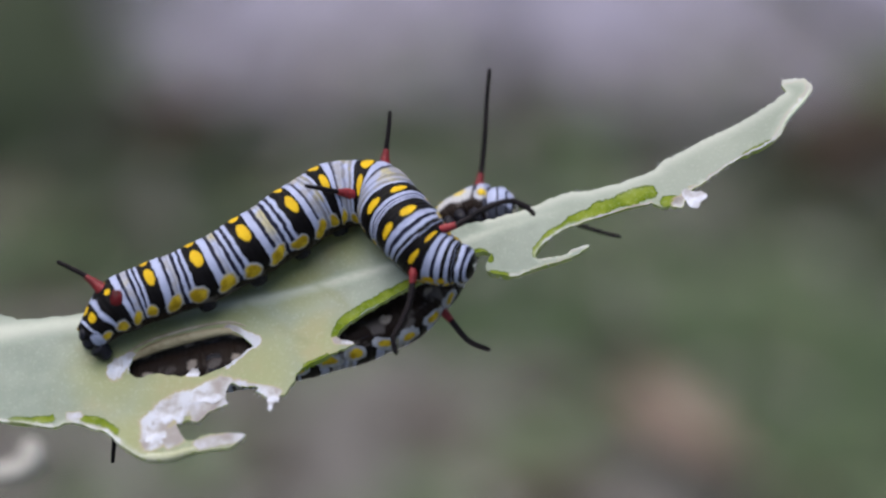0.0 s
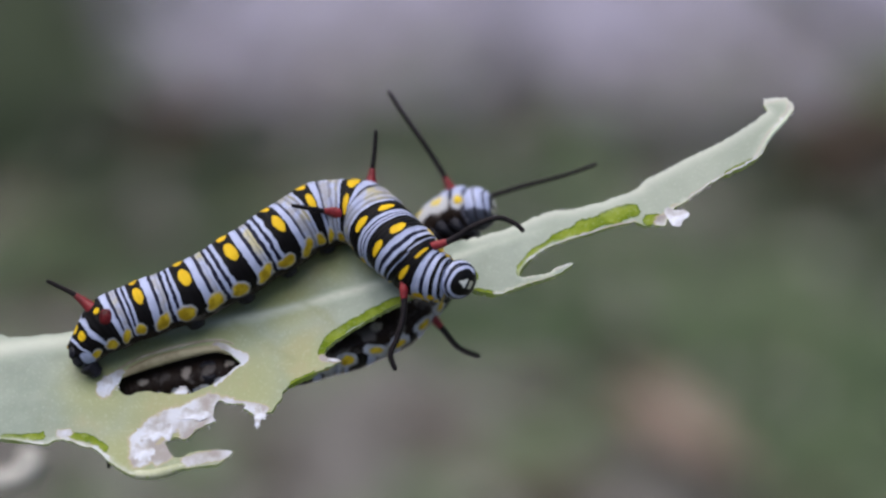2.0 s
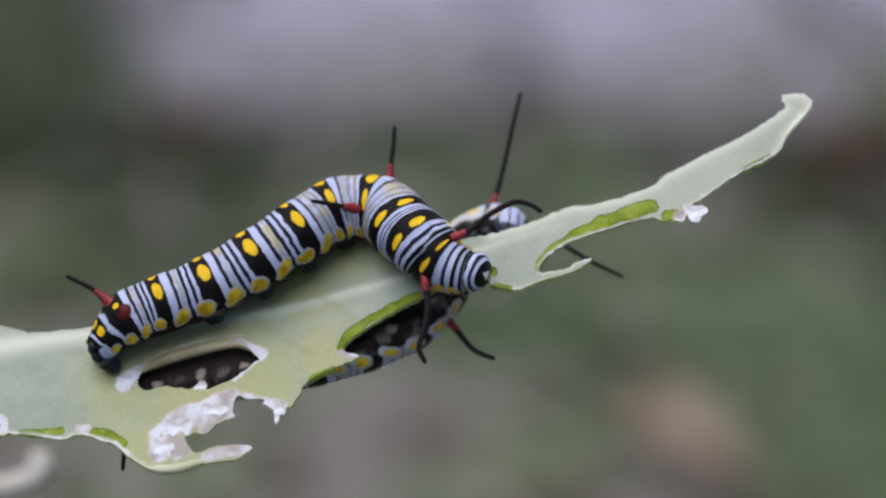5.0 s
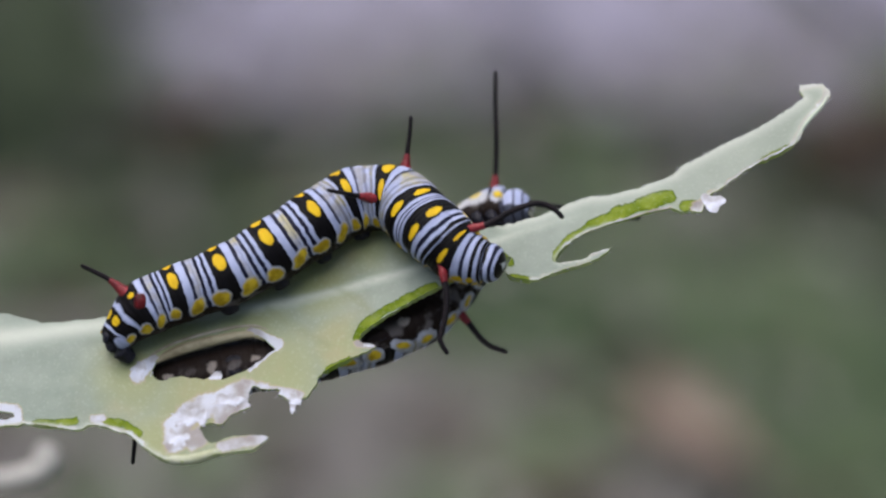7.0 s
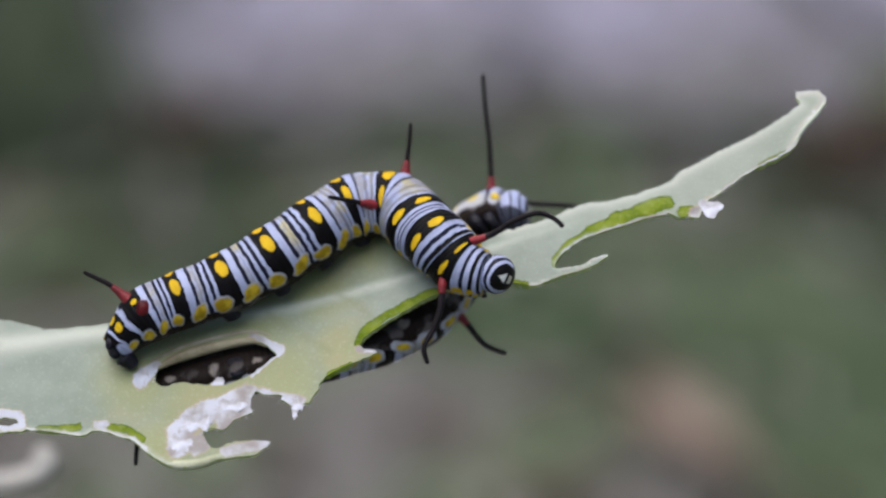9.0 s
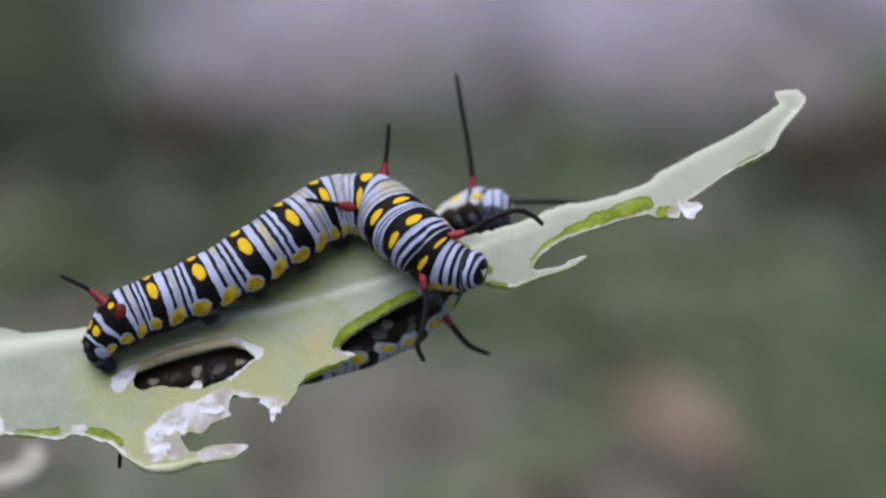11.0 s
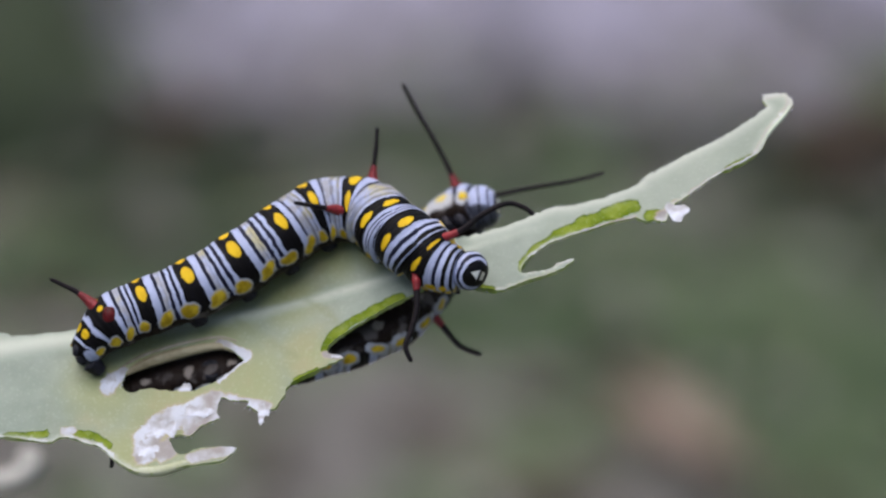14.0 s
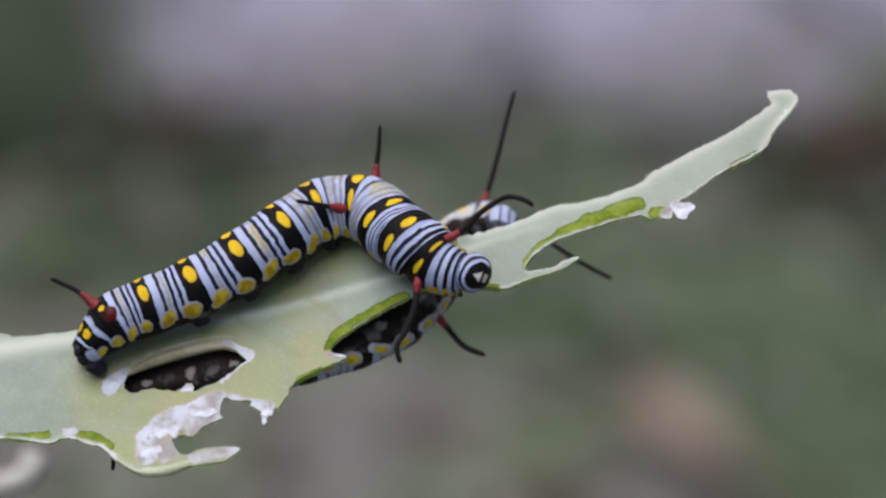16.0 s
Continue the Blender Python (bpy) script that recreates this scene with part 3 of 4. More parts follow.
FLESH_LINES = [
    ([(18.15, 4.96), (16.27, 4.41)], 0.66), ([(16.27, 4.36), (14.68, 3.87), (13.19, 3.32)], 0.54), ([(13.19, 3.27), (11.20, 2.48)], 0.40), ([(11.20, 2.48), (9.20, 1.19), (8.14, 0.05), (8.07, -0.54)], 0.24), ([(19.36, 4.20), (20.33, 4.39)], 0.40), ([(-2.67, -3.01), (-4.64, -3.80), (-6.85, -5.08), (-8.75, -6.34), (-9.41, -7.31)], 0.38),
    ([(3.07, -0.35), (4.05, -0.74)], 0.4), ([(4.13, -1.97), (5.69, -2.21)], 0.2), ([(6.2, -2.2), (8.6, -1.40), (11.1, -0.68)], 0.10), ([(-37.07, -14.70), (-35.09, -14.74), (-33.65, -14.50)], 0.29), ([(-31.17, -14.57), (-29.18, -14.83), (-28.02, -15.64)], 0.33), ([(28.7, 9.40), (26.5, 8.20)], 0.30),
    ([(-11.88, -10.17), (-9.94, -9.21)], 0.2)]
# the last three spots colour the shade under the walker's arched body olive
YELLOW_AND_SHADE_SPOTS = [(*p, r) for p, r in zip([(-22.08, -12.11), (-16.31, -10.21), (-28.61, -10.73), (-26.08, -16.73), (-10.96, -8.27), (-24.89,
    -7.85), (-19.04, -5.90), (-13.19, -2.45), (-9.2, 1.0), (-5.0, 1.6)], (7.0, 5.6, 4.5, 4.0, 3.4, 5.2, 5.2, 4.2, 3.4, 2.6))]


RIM_LINES = [(FAR_EDGE[12:], 0.5), (TIP, 0.42), (STRIP_EDGE[1:5], 0.12), (STRIP_EDGE[8:], 0.13), (NEAR_EDGE[5:], 0.16), (MIDDLE_EDGE[:3], 0.12)]


def nearness(q, spots):
    return max(math.exp(-((q.x - x) ** 2 + (q.y - z) ** 2) / (r * r)) for x, z, r in spots)


def along_lines(q, lines):
    """1 on any of the lines, falling off over their widths."""
    best = 0.0
    for pts, width in lines:
        for a, b in zip(pts, pts[1:]):
            a, b = Vector(a), Vector(b)
            f = min(1.0, max(0.0, (q - a).dot(b - a) / (b - a).length_squared))
            best = max(best, math.exp(-0.7 * ((q - a.lerp(b, f)).length / width) ** 2))
    return best


def rough_loop(points, step, amount, seed):
    """A closed loop through control points, gnawed a little."""
    out, n = [], len(points)
    for i in range(n):
        a, b, c, e = (Vector(points[(i + j) % n]) for j in (-1, 0, 1, 2))
        m = max(2, int((c - b).length / step))
        for s in range(m):
            f = s / m
            smooth = 0.5 * (2 * b + (c - a) * f + (2 * a - 5 * b + 4 * c - e) * f * f + (3 * b - a - 3 * c + e) * f ** 3)
            q = smooth.lerp(b.lerp(c, f), 0.55)
            k = Vector((q.x * 1.9, q.y * 1.9, seed))
            fine = Vector((q.x * 6.7, q.y * 6.7, seed + 2))
            out.append(q + amount * Vector((noise.noise(k) + 0.7 * noise.noise(fine), noise.noise(k + Vector((9, 5, 0))) + 0.7 * noise.noise(fine + Vector((3, 8, 0))))))
    return out


def inside(pts, loop):
    """For an array of points: whether each lies inside the loop."""
    p, a = np.array(pts)[:, None, :], np.array([tuple(v) for v in loop])[None]
    b = np.roll(a, -1, 1)
    with np.errstate(divide="ignore", invalid="ignore"):
        cross = ((a[..., 1] > p[..., 1]) != (b[..., 1] > p[..., 1])) & (
            p[..., 0] < (b[..., 0] - a[..., 0]) * (p[..., 1] - a[..., 1]) / (b[..., 1] - a[..., 1]) + a[..., 0])
    return cross.sum(1) % 2 == 1


def blade_mesh():
    from mathutils.geometry import delaunay_2d_cdt
    loops = [rough_loop(FAR_EDGE + TIP + STRIP_EDGE + MIDDLE_EDGE + TORN_EDGE + NEAR_EDGE, 0.2, 0.13, 1.0),
             rough_loop(HOLE, 0.3, 0.13, 5.0), rough_loop(SMALL_HOLE, 0.3, 0.08, 8.0)]
    pts, edges = [], []
    for loop in loops:
        base = len(pts)
        pts += loop
        edges += [(base + i, base + (i + 1) % len(loop)) for i in range(len(loop))]
    grid = [(x + random.uniform(-0.1, 0.1), z + random.uniform(-0.1, 0.1)) for x in np.arange(-41, 34, 0.34) for z in np.arange(-20, 17, 0.34)]
    grid += [(x, z) for x in np.arange(-62, -41, 0.8) for z in np.arange(-20, 17, 0.8)]

    def on_blade(points):
        return inside(points, loops[0]) & ~inside(points, loops[1]) & ~inside(points, loops[2])

    pts += [Vector(q) for q, ok in zip(grid, on_blade(grid)) if ok]
    co, _, tris, *_ = delaunay_2d_cdt(pts, edges, [], 0, 1e-5)
    mids = [tuple(sum((co[i] for i in t), Vector((0, 0))) / 3) for t in tris]
    keep = [tuple(t) for t, ok in zip(tris, on_blade(mids)) if ok]
    count = {}
    for t in keep:
        for a, b in ((t[0], t[1]), (t[1], t[2]), (t[2], t[0])):
            count[(a, b)] = 1
    rim = [(a, b) for a, b in count if (b, a) not in count]
    verts, n = [], len(co)
    for q in co:
        verts.append(leaf_point(q.x, q.y) * MM)
    away = {k for e in rim for k in e}
    under = []
    for i, q in enumerate(co):
        thin = 0.22 + 0.25 * along_lines(q, FLESH_LINES) - 0.12 * along_lines(q, DRY_LINES)
        under.append((leaf_point(q.x, q.y) - NORMAL * thin) * MM)
    verts += under
    order = sorted(away)
    slot = {k: i for i, k in enumerate(order)}
    base = len(verts)
    verts += [verts[k] for k in order] + [under[k] for k in order]
    m = base + len(order)
    faces = keep + [(n + c, n + b, n + a) for a, b, c in keep]
    faces += [(base + slot[b], base + slot[a], m + slot[a], m + slot[b]) for a, b in rim]
    me = bpy.data.meshes.new("blade")
    me.from_pydata([tuple(v) for v in verts], [], faces)
    for m in (BLADE, UNDER, CUT):
        me.materials.append(m)
    for i, f in enumerate(me.polygons):
        f.use_smooth = True
        f.material_index = 0 if i < len(keep) else 1 if i < 2 * len(keep) else 2
    worth = {"dry": lambda q: along_lines(q, DRY_LINES), "flesh": lambda q: along_lines(q, FLESH_LINES),
             "yellowing_and_shade": lambda q: nearness(q, YELLOW_AND_SHADE_SPOTS), "rib": lambda q: rib_swell(q.x, q.y), "vein": lambda q: along_lines(q, VEIN_LINES), "rim": lambda q: along_lines(q, RIM_LINES)}
    for name, fun in worth.items():
        at = me.attributes.new(name, "FLOAT", "POINT")
        for i in range(n):
            at.data[i].value = fun(co[i])
    me.validate()
    return me


def flake(centre, size, seed, curl, ragged=1.0, corners=0.0):
    """A crumpled papery shred of dried leaf skin that stands off the edge."""
    bm = bmesh.new()
    top = []
    n = 40
    o = leaf_point(*centre)
    for k in (0.0, 0.35, 0.7, 1.0):
        ring = []
        for j in range(n):
            w = 2 * math.pi * j / n
            r = k * (1 + corners * math.cos(3 * (w - 0.4)) + (0.1 + 0.6 * ragged) * noise.noise(Vector((2.2 * math.cos(w), 2.2 * math.sin(w), seed))) + 0.75 * ragged * noise.noise(Vector((5.5 * math.cos(w), 5.5 * math.sin(w), seed))))
            x, z = size[0] * r * math.cos(w), size[1] * r * math.sin(w)
            q = leaf_point(centre[0] + x, centre[1] + z)
            lift = 0.02 + curl * k * k + 0.16 * k * noise.noise(Vector((x * 1.1, z * 1.1, seed + 3)))
            ring.append(q + NORMAL * lift - o)
        top.append(ring)
    for gap in (0.0, -0.07):
        rings = [[bm.verts.new((q + NORMAL * gap) * MM) for q in ring] for ring in top[1:]]
        c = bm.verts.new((NORMAL * (0.06 + gap)) * MM)
        for j in range(n):
            bm.faces.new((c, rings[0][j], rings[0][(j + 1) % n]) if not gap else (c, rings[0][(j + 1) % n], rings[0][j]))
            for a, b in zip(rings, rings[1:]):
                f = (a[j], b[j], b[(j + 1) % n], a[(j + 1) % n])
                bm.faces.new(f if not gap else f[::-1])
    return bm, o


leaf = thing("leaf", PLANT, "pale grey-green gnawed leaf with a bitten hole and dried white rims", "leaf")
part("blade", blade_mesh(), None, leaf)
rib = [leaf_point(x, z) - NORMAL * 1.0 for x, z in RIB_LINE[1:8]]
part("midrib", sweep([leaf_point(-60.0, -9.3) - NORMAL * 0.3] + rib, [1.2, 0.95, 0.85, 0.75, 0.6, 0.5, 0.4, 0.3], 10, 5), RIB, leaf, "pale whitish midrib")
FLAKE_SPOTS = [(-23.39, -14.21), (-20.32, -12.75), (-24.48, -15.72), (-28.06, -10.25), (-14.52, -12.63), (-14.77, -13.37), (21.90, 4.55),
    (-21.50, -10.70), (-8.31, -8.06)]
FLAKE_SIZES = [(1.5, 0.7), (1.5, 0.5), (0.9, 0.9), (0.85, 0.75), (0.55, 0.55), (0.22, 0.5), (0.95, 0.75), (0.42, 0.32), (0.5, 0.14)]
for k, (at, size) in enumerate(zip(FLAKE_SPOTS, FLAKE_SIZES)):
    bm, o = flake(at, size, k + 1.0, -0.04 + 0.10 * random.random(), 0.12 if at[0] > 0 else 0.6, 0.2 if at[0] > 0 else 0.0)
    part("dried_flake", bm, PAPER, leaf, "white papery dried leaf skin").location = o * MM


def rolled_edge(spots, radii, sink, material, label):
    """A rolled or thickened rim along the blade."""
    pts = [leaf_point(x, z) - NORMAL * sink for x, z in spots]
    ob = part("rolled_rim", sweep([p - pts[0] for p in pts], radii, 10, 6), material, leaf, label)
    ob.location = pts[0] * MM


rolled_edge([(-27.15, -9.39), (-25.92, -8.67), (-24.08, -7.99), (-21.20, -7.26), (-18.78, -6.92), (-17.45, -7.45)], [0.2, 0.42, 0.5, 0.46, 0.34, 0.1], 0.32, TAN, "tan scarred rim of the bitten hole")
rolled_edge([(-27.6, -9.05), (-25.95, -8.15), (-24.05, -7.45), (-21.15, -6.72), (-18.7, -6.40), (-17.2, -6.75)], [0.08, 0.15, 0.17, 0.16, 0.14, 0.08], 0.04, SCAR, "pale corky ridge round the bitten hole")
rolled_edge([(32.28, 14.15), (31.72, 13.13), (30.38, 11.63), (29.22, 10.02)], [0.06, 0.16, 0.19, 0.08], 0.06, RIB, "pale rolled leaf edge")
rolled_edge([(-16.96, -15.86), (-18.20, -16.14), (-19.82, -16.42), (-21.48, -16.79), (-23.13, -17.25), (-24.96, -17.36), (-26.44, -17.10)], [0.06, 0.16, 0.26, 0.42, 0.48, 0.42, 0.2], 0.40, SILVER, "pale rolled leaf edge")


def fuzz():
    """Fine pale hairs that stand off the gnawed edges."""
    bm = bmesh.new()
    for edge, count, out in ((FAR_EDGE[14:], 60, 1.0), (STRIP_EDGE, 90, -1.0), (TIP, 26, 0.4), (MIDDLE_EDGE, 40, -1.0), (TORN_EDGE, 40, -0.6)):
        for _ in range(count):
            x, z = curve(edge, random.uniform(0, len(edge) - 1))
            p = leaf_point(x, z) - NORMAL * 0.1
            way = Vector((random.uniform(-0.8, 0.8), random.uniform(-0.4, 0.2), out * random.uniform(0.3, 1.0))).normalized()
            side, tall = way.orthogonal().normalized(), random.uniform(0.15, 0.5)
            other = way.cross(side)
            ring = [bm.verts.new((p + 0.03 * (math.cos(w) * side + math.sin(w) * other)) * MM) for w in (0, 2.09, 4.19)]
            tip = bm.verts.new((p + way * tall + side * random.uniform(-0.12, 0.12)) * MM)
            for j in range(3):
                bm.faces.new((ring[j], ring[(j + 1) % 3], tip))
    part("leaf_fuzz", bm, PAPER, leaf, "fine pale fuzz on the gnawed edges")


fuzz()


# ---- caterpillars ----
class Body:
    """The line of a caterpillar's body: stations (x, y, z, radius) one to a segment, and the way its back faces."""

    def __init__(self, stations, backs, skin=SKIN, lean=(0.0,), lag=(0.0,)):
        """lean: how far the back is turned to the near flank, in radians; lag: how far each hoop lies ahead of its station."""
        self.st, self.backs, self.material = stations, backs, skin
        self.lean, self.lag = lean, lag

    def at(self, u):
        v = curve(self.st, u)
        return Vector(v[:3]), float(v[3])

    def axes(self, u):
        last = len(self.st) - 1
        t = (self.at(min(u + 0.3, last))[0] - self.at(max(u - 0.3, 0))[0]).normalized()
        b = Vector(curve(self.backs, u))
        b = (b - b.dot(t) * t).normalized()
        w = float(np.interp(u, range(len(self.lean)), self.lean))
        b = (math.cos(w) * b + math.sin(w) * t.cross(b)).normalized()
        return t, b, t.cross(b)

    def skin(self, u, a, out=1.0):
        """A point of the skin at station u, a radians round from the back; below zero is the other flank."""
        c, r = self.at(u)
        _, b, s = self.axes(u)
        return c + out * r * (math.cos(a) * b + math.sin(a) * s)

    def segment(self, u0, u1, origin=(0, 0, 0), around=32, along=14, tuck=0.06):
        """One ring of the body, swollen in the middle, drawn in at its joints and closed inside its neighbours."""
        verts, faces, us, angles = [], [], [], []
        o = Vector(origin)
        ks = [u0 - tuck] + [u0 + (u1 - u0) * i / along for i in range(along + 1)] + [u1 + 0.06]
        last = len(self.st) - 1
        for i, k in enumerate(ks):
            k = min(max(k, 0.0), last)
            c, r = self.at(k)
            t, b, s = self.axes(k)
            swell = 1 + 0.022 * math.cos(2 * math.pi * k) + 0.010 * math.cos(8 * math.pi * k)
            if i in (0, len(ks) - 1):
                swell *= 0.86 if tuck < 0.1 or i else 0.94
            for j in range(around):
                w = -math.pi + 2 * math.pi * j / around
                rr = r * swell * (1 + 0.035 * math.exp(-((abs(w) - 1.75) / 0.25) ** 2) + 0.075 * math.exp(-((abs(w) - 2.25) / 0.3) ** 2)) * (0.93 if abs(w) > 2.7 else 1)
                verts.append((c + rr * (math.cos(w) * b + math.sin(w) * s) - o) * MM)
                us.append(k - float(np.interp(k, range(len(self.lag)), self.lag)))
                angles.append(abs(w))
        for i in range(len(ks) - 1):
            for j in range(around):
                j2 = (j + 1) % around
                faces.append((i * around + j, i * around + j2, (i + 1) * around + j2, (i + 1) * around + j))
        faces.append(tuple(range(around))[::-1])
        faces.append(tuple((len(ks) - 1) * around + j for j in range(around)))
        me = bpy.data.meshes.new("body_segment")
        me.from_pydata([tuple(v) for v in verts], [], faces)
        me.materials.append(self.material)
        for name, vals in (("along", us), ("around", angles)):
            at = me.attributes.new(name, "FLOAT", "POINT")
            for i, v in enumerate(vals):
                at.data[i].value = v
        for f in me.polygons:
            f.use_smooth = True
        me.validate()
        return me


def head_mesh(centre, forward, back, size, origin, material):
    """A round head capsule with a flattened face and two cheek lobes; "along" runs from the face backwards."""
    o, c = Vector(origin), Vector(centre)
    f = Vector(forward).normalized()
    b = Vector(back)
    b = (b - b.dot(f) * f).normalized()
    s = f.cross(b)
    verts, faces, vals = [], [], []
    rows, cols = 14, 24
    for i in range(rows + 1):
        th = math.pi * i / rows
        for j in range(cols):
            w = 2 * math.pi * j / cols
            lobe = 1 + 0.07 * abs(math.sin(w)) * math.sin(th) - 0.05 * math.exp(-(math.sin(w) / 0.2) ** 2) * (math.cos(w) > 0)
            x, y, z = 0.82 * math.cos(th), math.sin(th) * math.cos(w) * lobe, math.sin(th) * math.sin(w) * lobe
            verts.append((c + size * (x * f + y * b + z * s) - o) * MM)
            vals.append((min(th / math.pi / 0.62, 0.99), z if th < 1.6 else 2.0, y))
    for i in range(rows):
        for j in range(cols):
            faces.append((i * cols + j, i * cols + (j + 1) % cols, (i + 1) * cols + (j + 1) % cols, (i + 1) * cols + j))
    me = bpy.data.meshes.new("head")
    me.from_pydata([tuple(v) for v in verts], [], faces)
    me.materials.append(material)
    for k, name in enumerate(("along", "face_x", "face_y")):
        at = me.attributes.new(name, "FLOAT", "POINT")
        for i, v in enumerate(vals):
            at.data[i].value = v[k]
    for p in me.polygons:
        p.use_smooth = True
    me.validate()
    return me


def horn(parent, points, thick, red, origin=(0, 0, 0), stout=1.0):
    """A fleshy tentacle: a red conical foot and a black whip. The whip hangs under parent and turns about its root."""
    root = Vector(points[0])
    n = len(points)
    whip = part("tentacle", sweep(points, [thick * (1.08 - 0.34 * i / (n - 1)) for i in range(n)], 10, 8, root), HORN, parent, "thin black fleshy tentacle")
    whip.location = (root - Vector(origin)) * MM
    foot = [Vector(curve(points, red * k / 3)) for k in range(4)]
    first = foot[0] - (foot[1] - foot[0]).normalized() * 0.7
    cone = part("tentacle_base", sweep([first] + foot, [thick * 3.0 * stout, thick * 2.5 * stout, thick * (0.9 + 0.95 * stout), thick * (1.05 + 0.3 * stout), thick * 1.04], 12, 4, root), RED, parent, "dark red tentacle base")
    cone.location = (root - Vector(origin)) * MM
    return whip, cone


def proleg(parent, body, u, a, length, thick=1.0):
    """A stubby black proleg with a wider sole."""
    top, foot = body.skin(u, a, 0.8), body.skin(u, a, 1.0)
    way = (body.skin(u, math.copysign(2.75, a), 1.0) - body.at(u)[0]).normalized()
    foot = top + way * length
    ob = part("proleg", sweep([top, top.lerp(foot, 0.55), foot], [1.3 * thick, 1.05 * thick, 0.75 * thick], 12, 5, top), FOOT, parent)
    ob.location = top * MM
    return ob


def leg(parent, points, origin, thick=1.0):
    root = Vector(points[0])
    ob = part("leg", sweep(points, [0.42 * thick, 0.32 * thick, 0.12 * thick], 8, 4, root), FOOT, parent)
    ob.location = (root - Vector(origin)) * MM
    return ob


def walker():
    """The caterpillar on top of the leaf."""
    body = Body([(-30.81, -3.90, -7.74, 1.22), (-28.15, -3.70, -4.95, 2.40), (-24.88, -3.20, -3.49, 2.51), (-21.16, -2.60, -2.07, 2.66),
        (-17.13, -1.90, 0.15, 2.77), (-13.53, -1.00, 2.49, 2.84), (-9.81, 0.40, 4.71, 2.92), (-6.00, 0.10, 4.86, 2.90), (-4.15, -2.00,
        3.02, 2.92), (-2.65, -3.60, 1.42, 2.82), (-0.93, -4.20, -0.34, 2.59), (0.73, -4.80, -1.07, 2.10), (1.75, -5.10, -1.31, 1.66)],
                [tuple(NORMAL)] * 7 + [(-0.05, -0.65, 0.7), (0.0, -0.95, 0.3), (0.0, -1.0, 0.15), (0.0, -0.95, 0.3), (0.0, -0.9, 0.4), (0.0,
                    -0.9, 0.4)], SKIN, (0, 0, 0, 0, 0, 0, 0.04, 0.28, 0.07, 0.17, 0.2, 0.2, 0.2), (0, 0, -0.09, 0.02, 0.04, 0.09, -0.22, -0.22, 0.03, -0.15, -0.15, -0.05, 0))
    cat = thing("caterpillar", PLANT, "black and white banded caterpillar with yellow spots walking on the leaf", "caterpillar", "caterpillars")
    part("body_segment", body.segment(0.0, 1.5), None, cat)
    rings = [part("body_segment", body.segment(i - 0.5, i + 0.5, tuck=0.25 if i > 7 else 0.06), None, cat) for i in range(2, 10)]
    for u in (3, 4, 5, 6):
        for a in (2.45, -2.45):
            proleg(cat, body, u - 0.12, a, 1.25, 0.82)
    for a in (2.45, -2.45):
        proleg(cat, body, 0.0, a, 1.55, 0.72)
    part("tail_plate", lump((0, 0, 0), (0.45, 0.6, 0.68), None, (0, 0, 0), 0.25, 5), FOOT, cat, "black plate at the tail's end").location = Vector((-31.0, -4.7, -7.35)) * MM
    horn(cat, [(-29.48, -4.60, -3.47), (-30.91, -4.80, -2.29), (-32.09, -5.00, -1.66), (-33.28, -5.20, -1.07)], 0.24, 1.0)
    stub = Vector((-27.96, -5.95, -4.26))
    part("tentacle_base", lump((0, 0, 0), (0.66, 0.34, 0.82), None, (0, 0, 0), 0.15, 3), DARK_RED, cat, "dark red tentacle base").location = stub * MM
    horn(cat, [(-5.22, 0.90, 7.48), (-5.02, 0.80, 8.99), (-4.81, 0.60, 10.68), (-4.71, 0.40, 12.28)], 0.24, 1.0)
    horn(cat, [(-8.11, -2.00, 4.85), (-9.30, -3.00, 5.02), (-10.59, -3.80, 5.24), (-11.92, -4.50, 5.47)], 0.24, 1.0)
    # front of the body: it turns at the joint behind the second pair of tentacles
    o = body.at(9.5)[0]
    thorax = part("thorax", body.segment(9.5, 11.6, o, 32, 28, 0.45), None, cat)
    thorax.location = o * MM
    horn_a = horn(thorax, [(-0.19, -5.20, 1.61), (1.75, -5.80, 2.23), (3.68, -6.30, 3.39), (5.79, -6.60, 4.10), (7.24, -6.60, 3.62), (8.06, -6.60, 2.90)], 0.28, 0.85, o, 0.58)
    horn_b = horn(thorax, [(-2.33, -5.70, -1.70), (-2.61, -6.10, -4.31), (-3.34, -6.30, -6.24), (-4.06, -6.40, -7.59), (-3.77, -6.40, -9.04)], 0.29, 0.5, o, 0.5)
    for u, a in ((10.2, 2.5), (10.7, 2.5), (11.2, 2.5), (10.2, -2.5), (10.7, -2.5), (11.2, -2.5)):
        p = body.skin(u, a, 0.9)
        leg(thorax, [p, p + Vector((0.2, 0.0, -0.4)), p + Vector((0.5, 0.15, -0.6))], o)
    h = body.at(11.5)[0]
    t, b, _ = body.axes(11.5)
    head = part("head", head_mesh(Vector((1.75, -5.00, -1.27)), t, b, 1.64, h, HEAD), None, thorax, "shiny black head with white bands")
    head.location = (h - o) * MM
    return cat, thorax, head, horn_a, horn_b, rings[-2:]


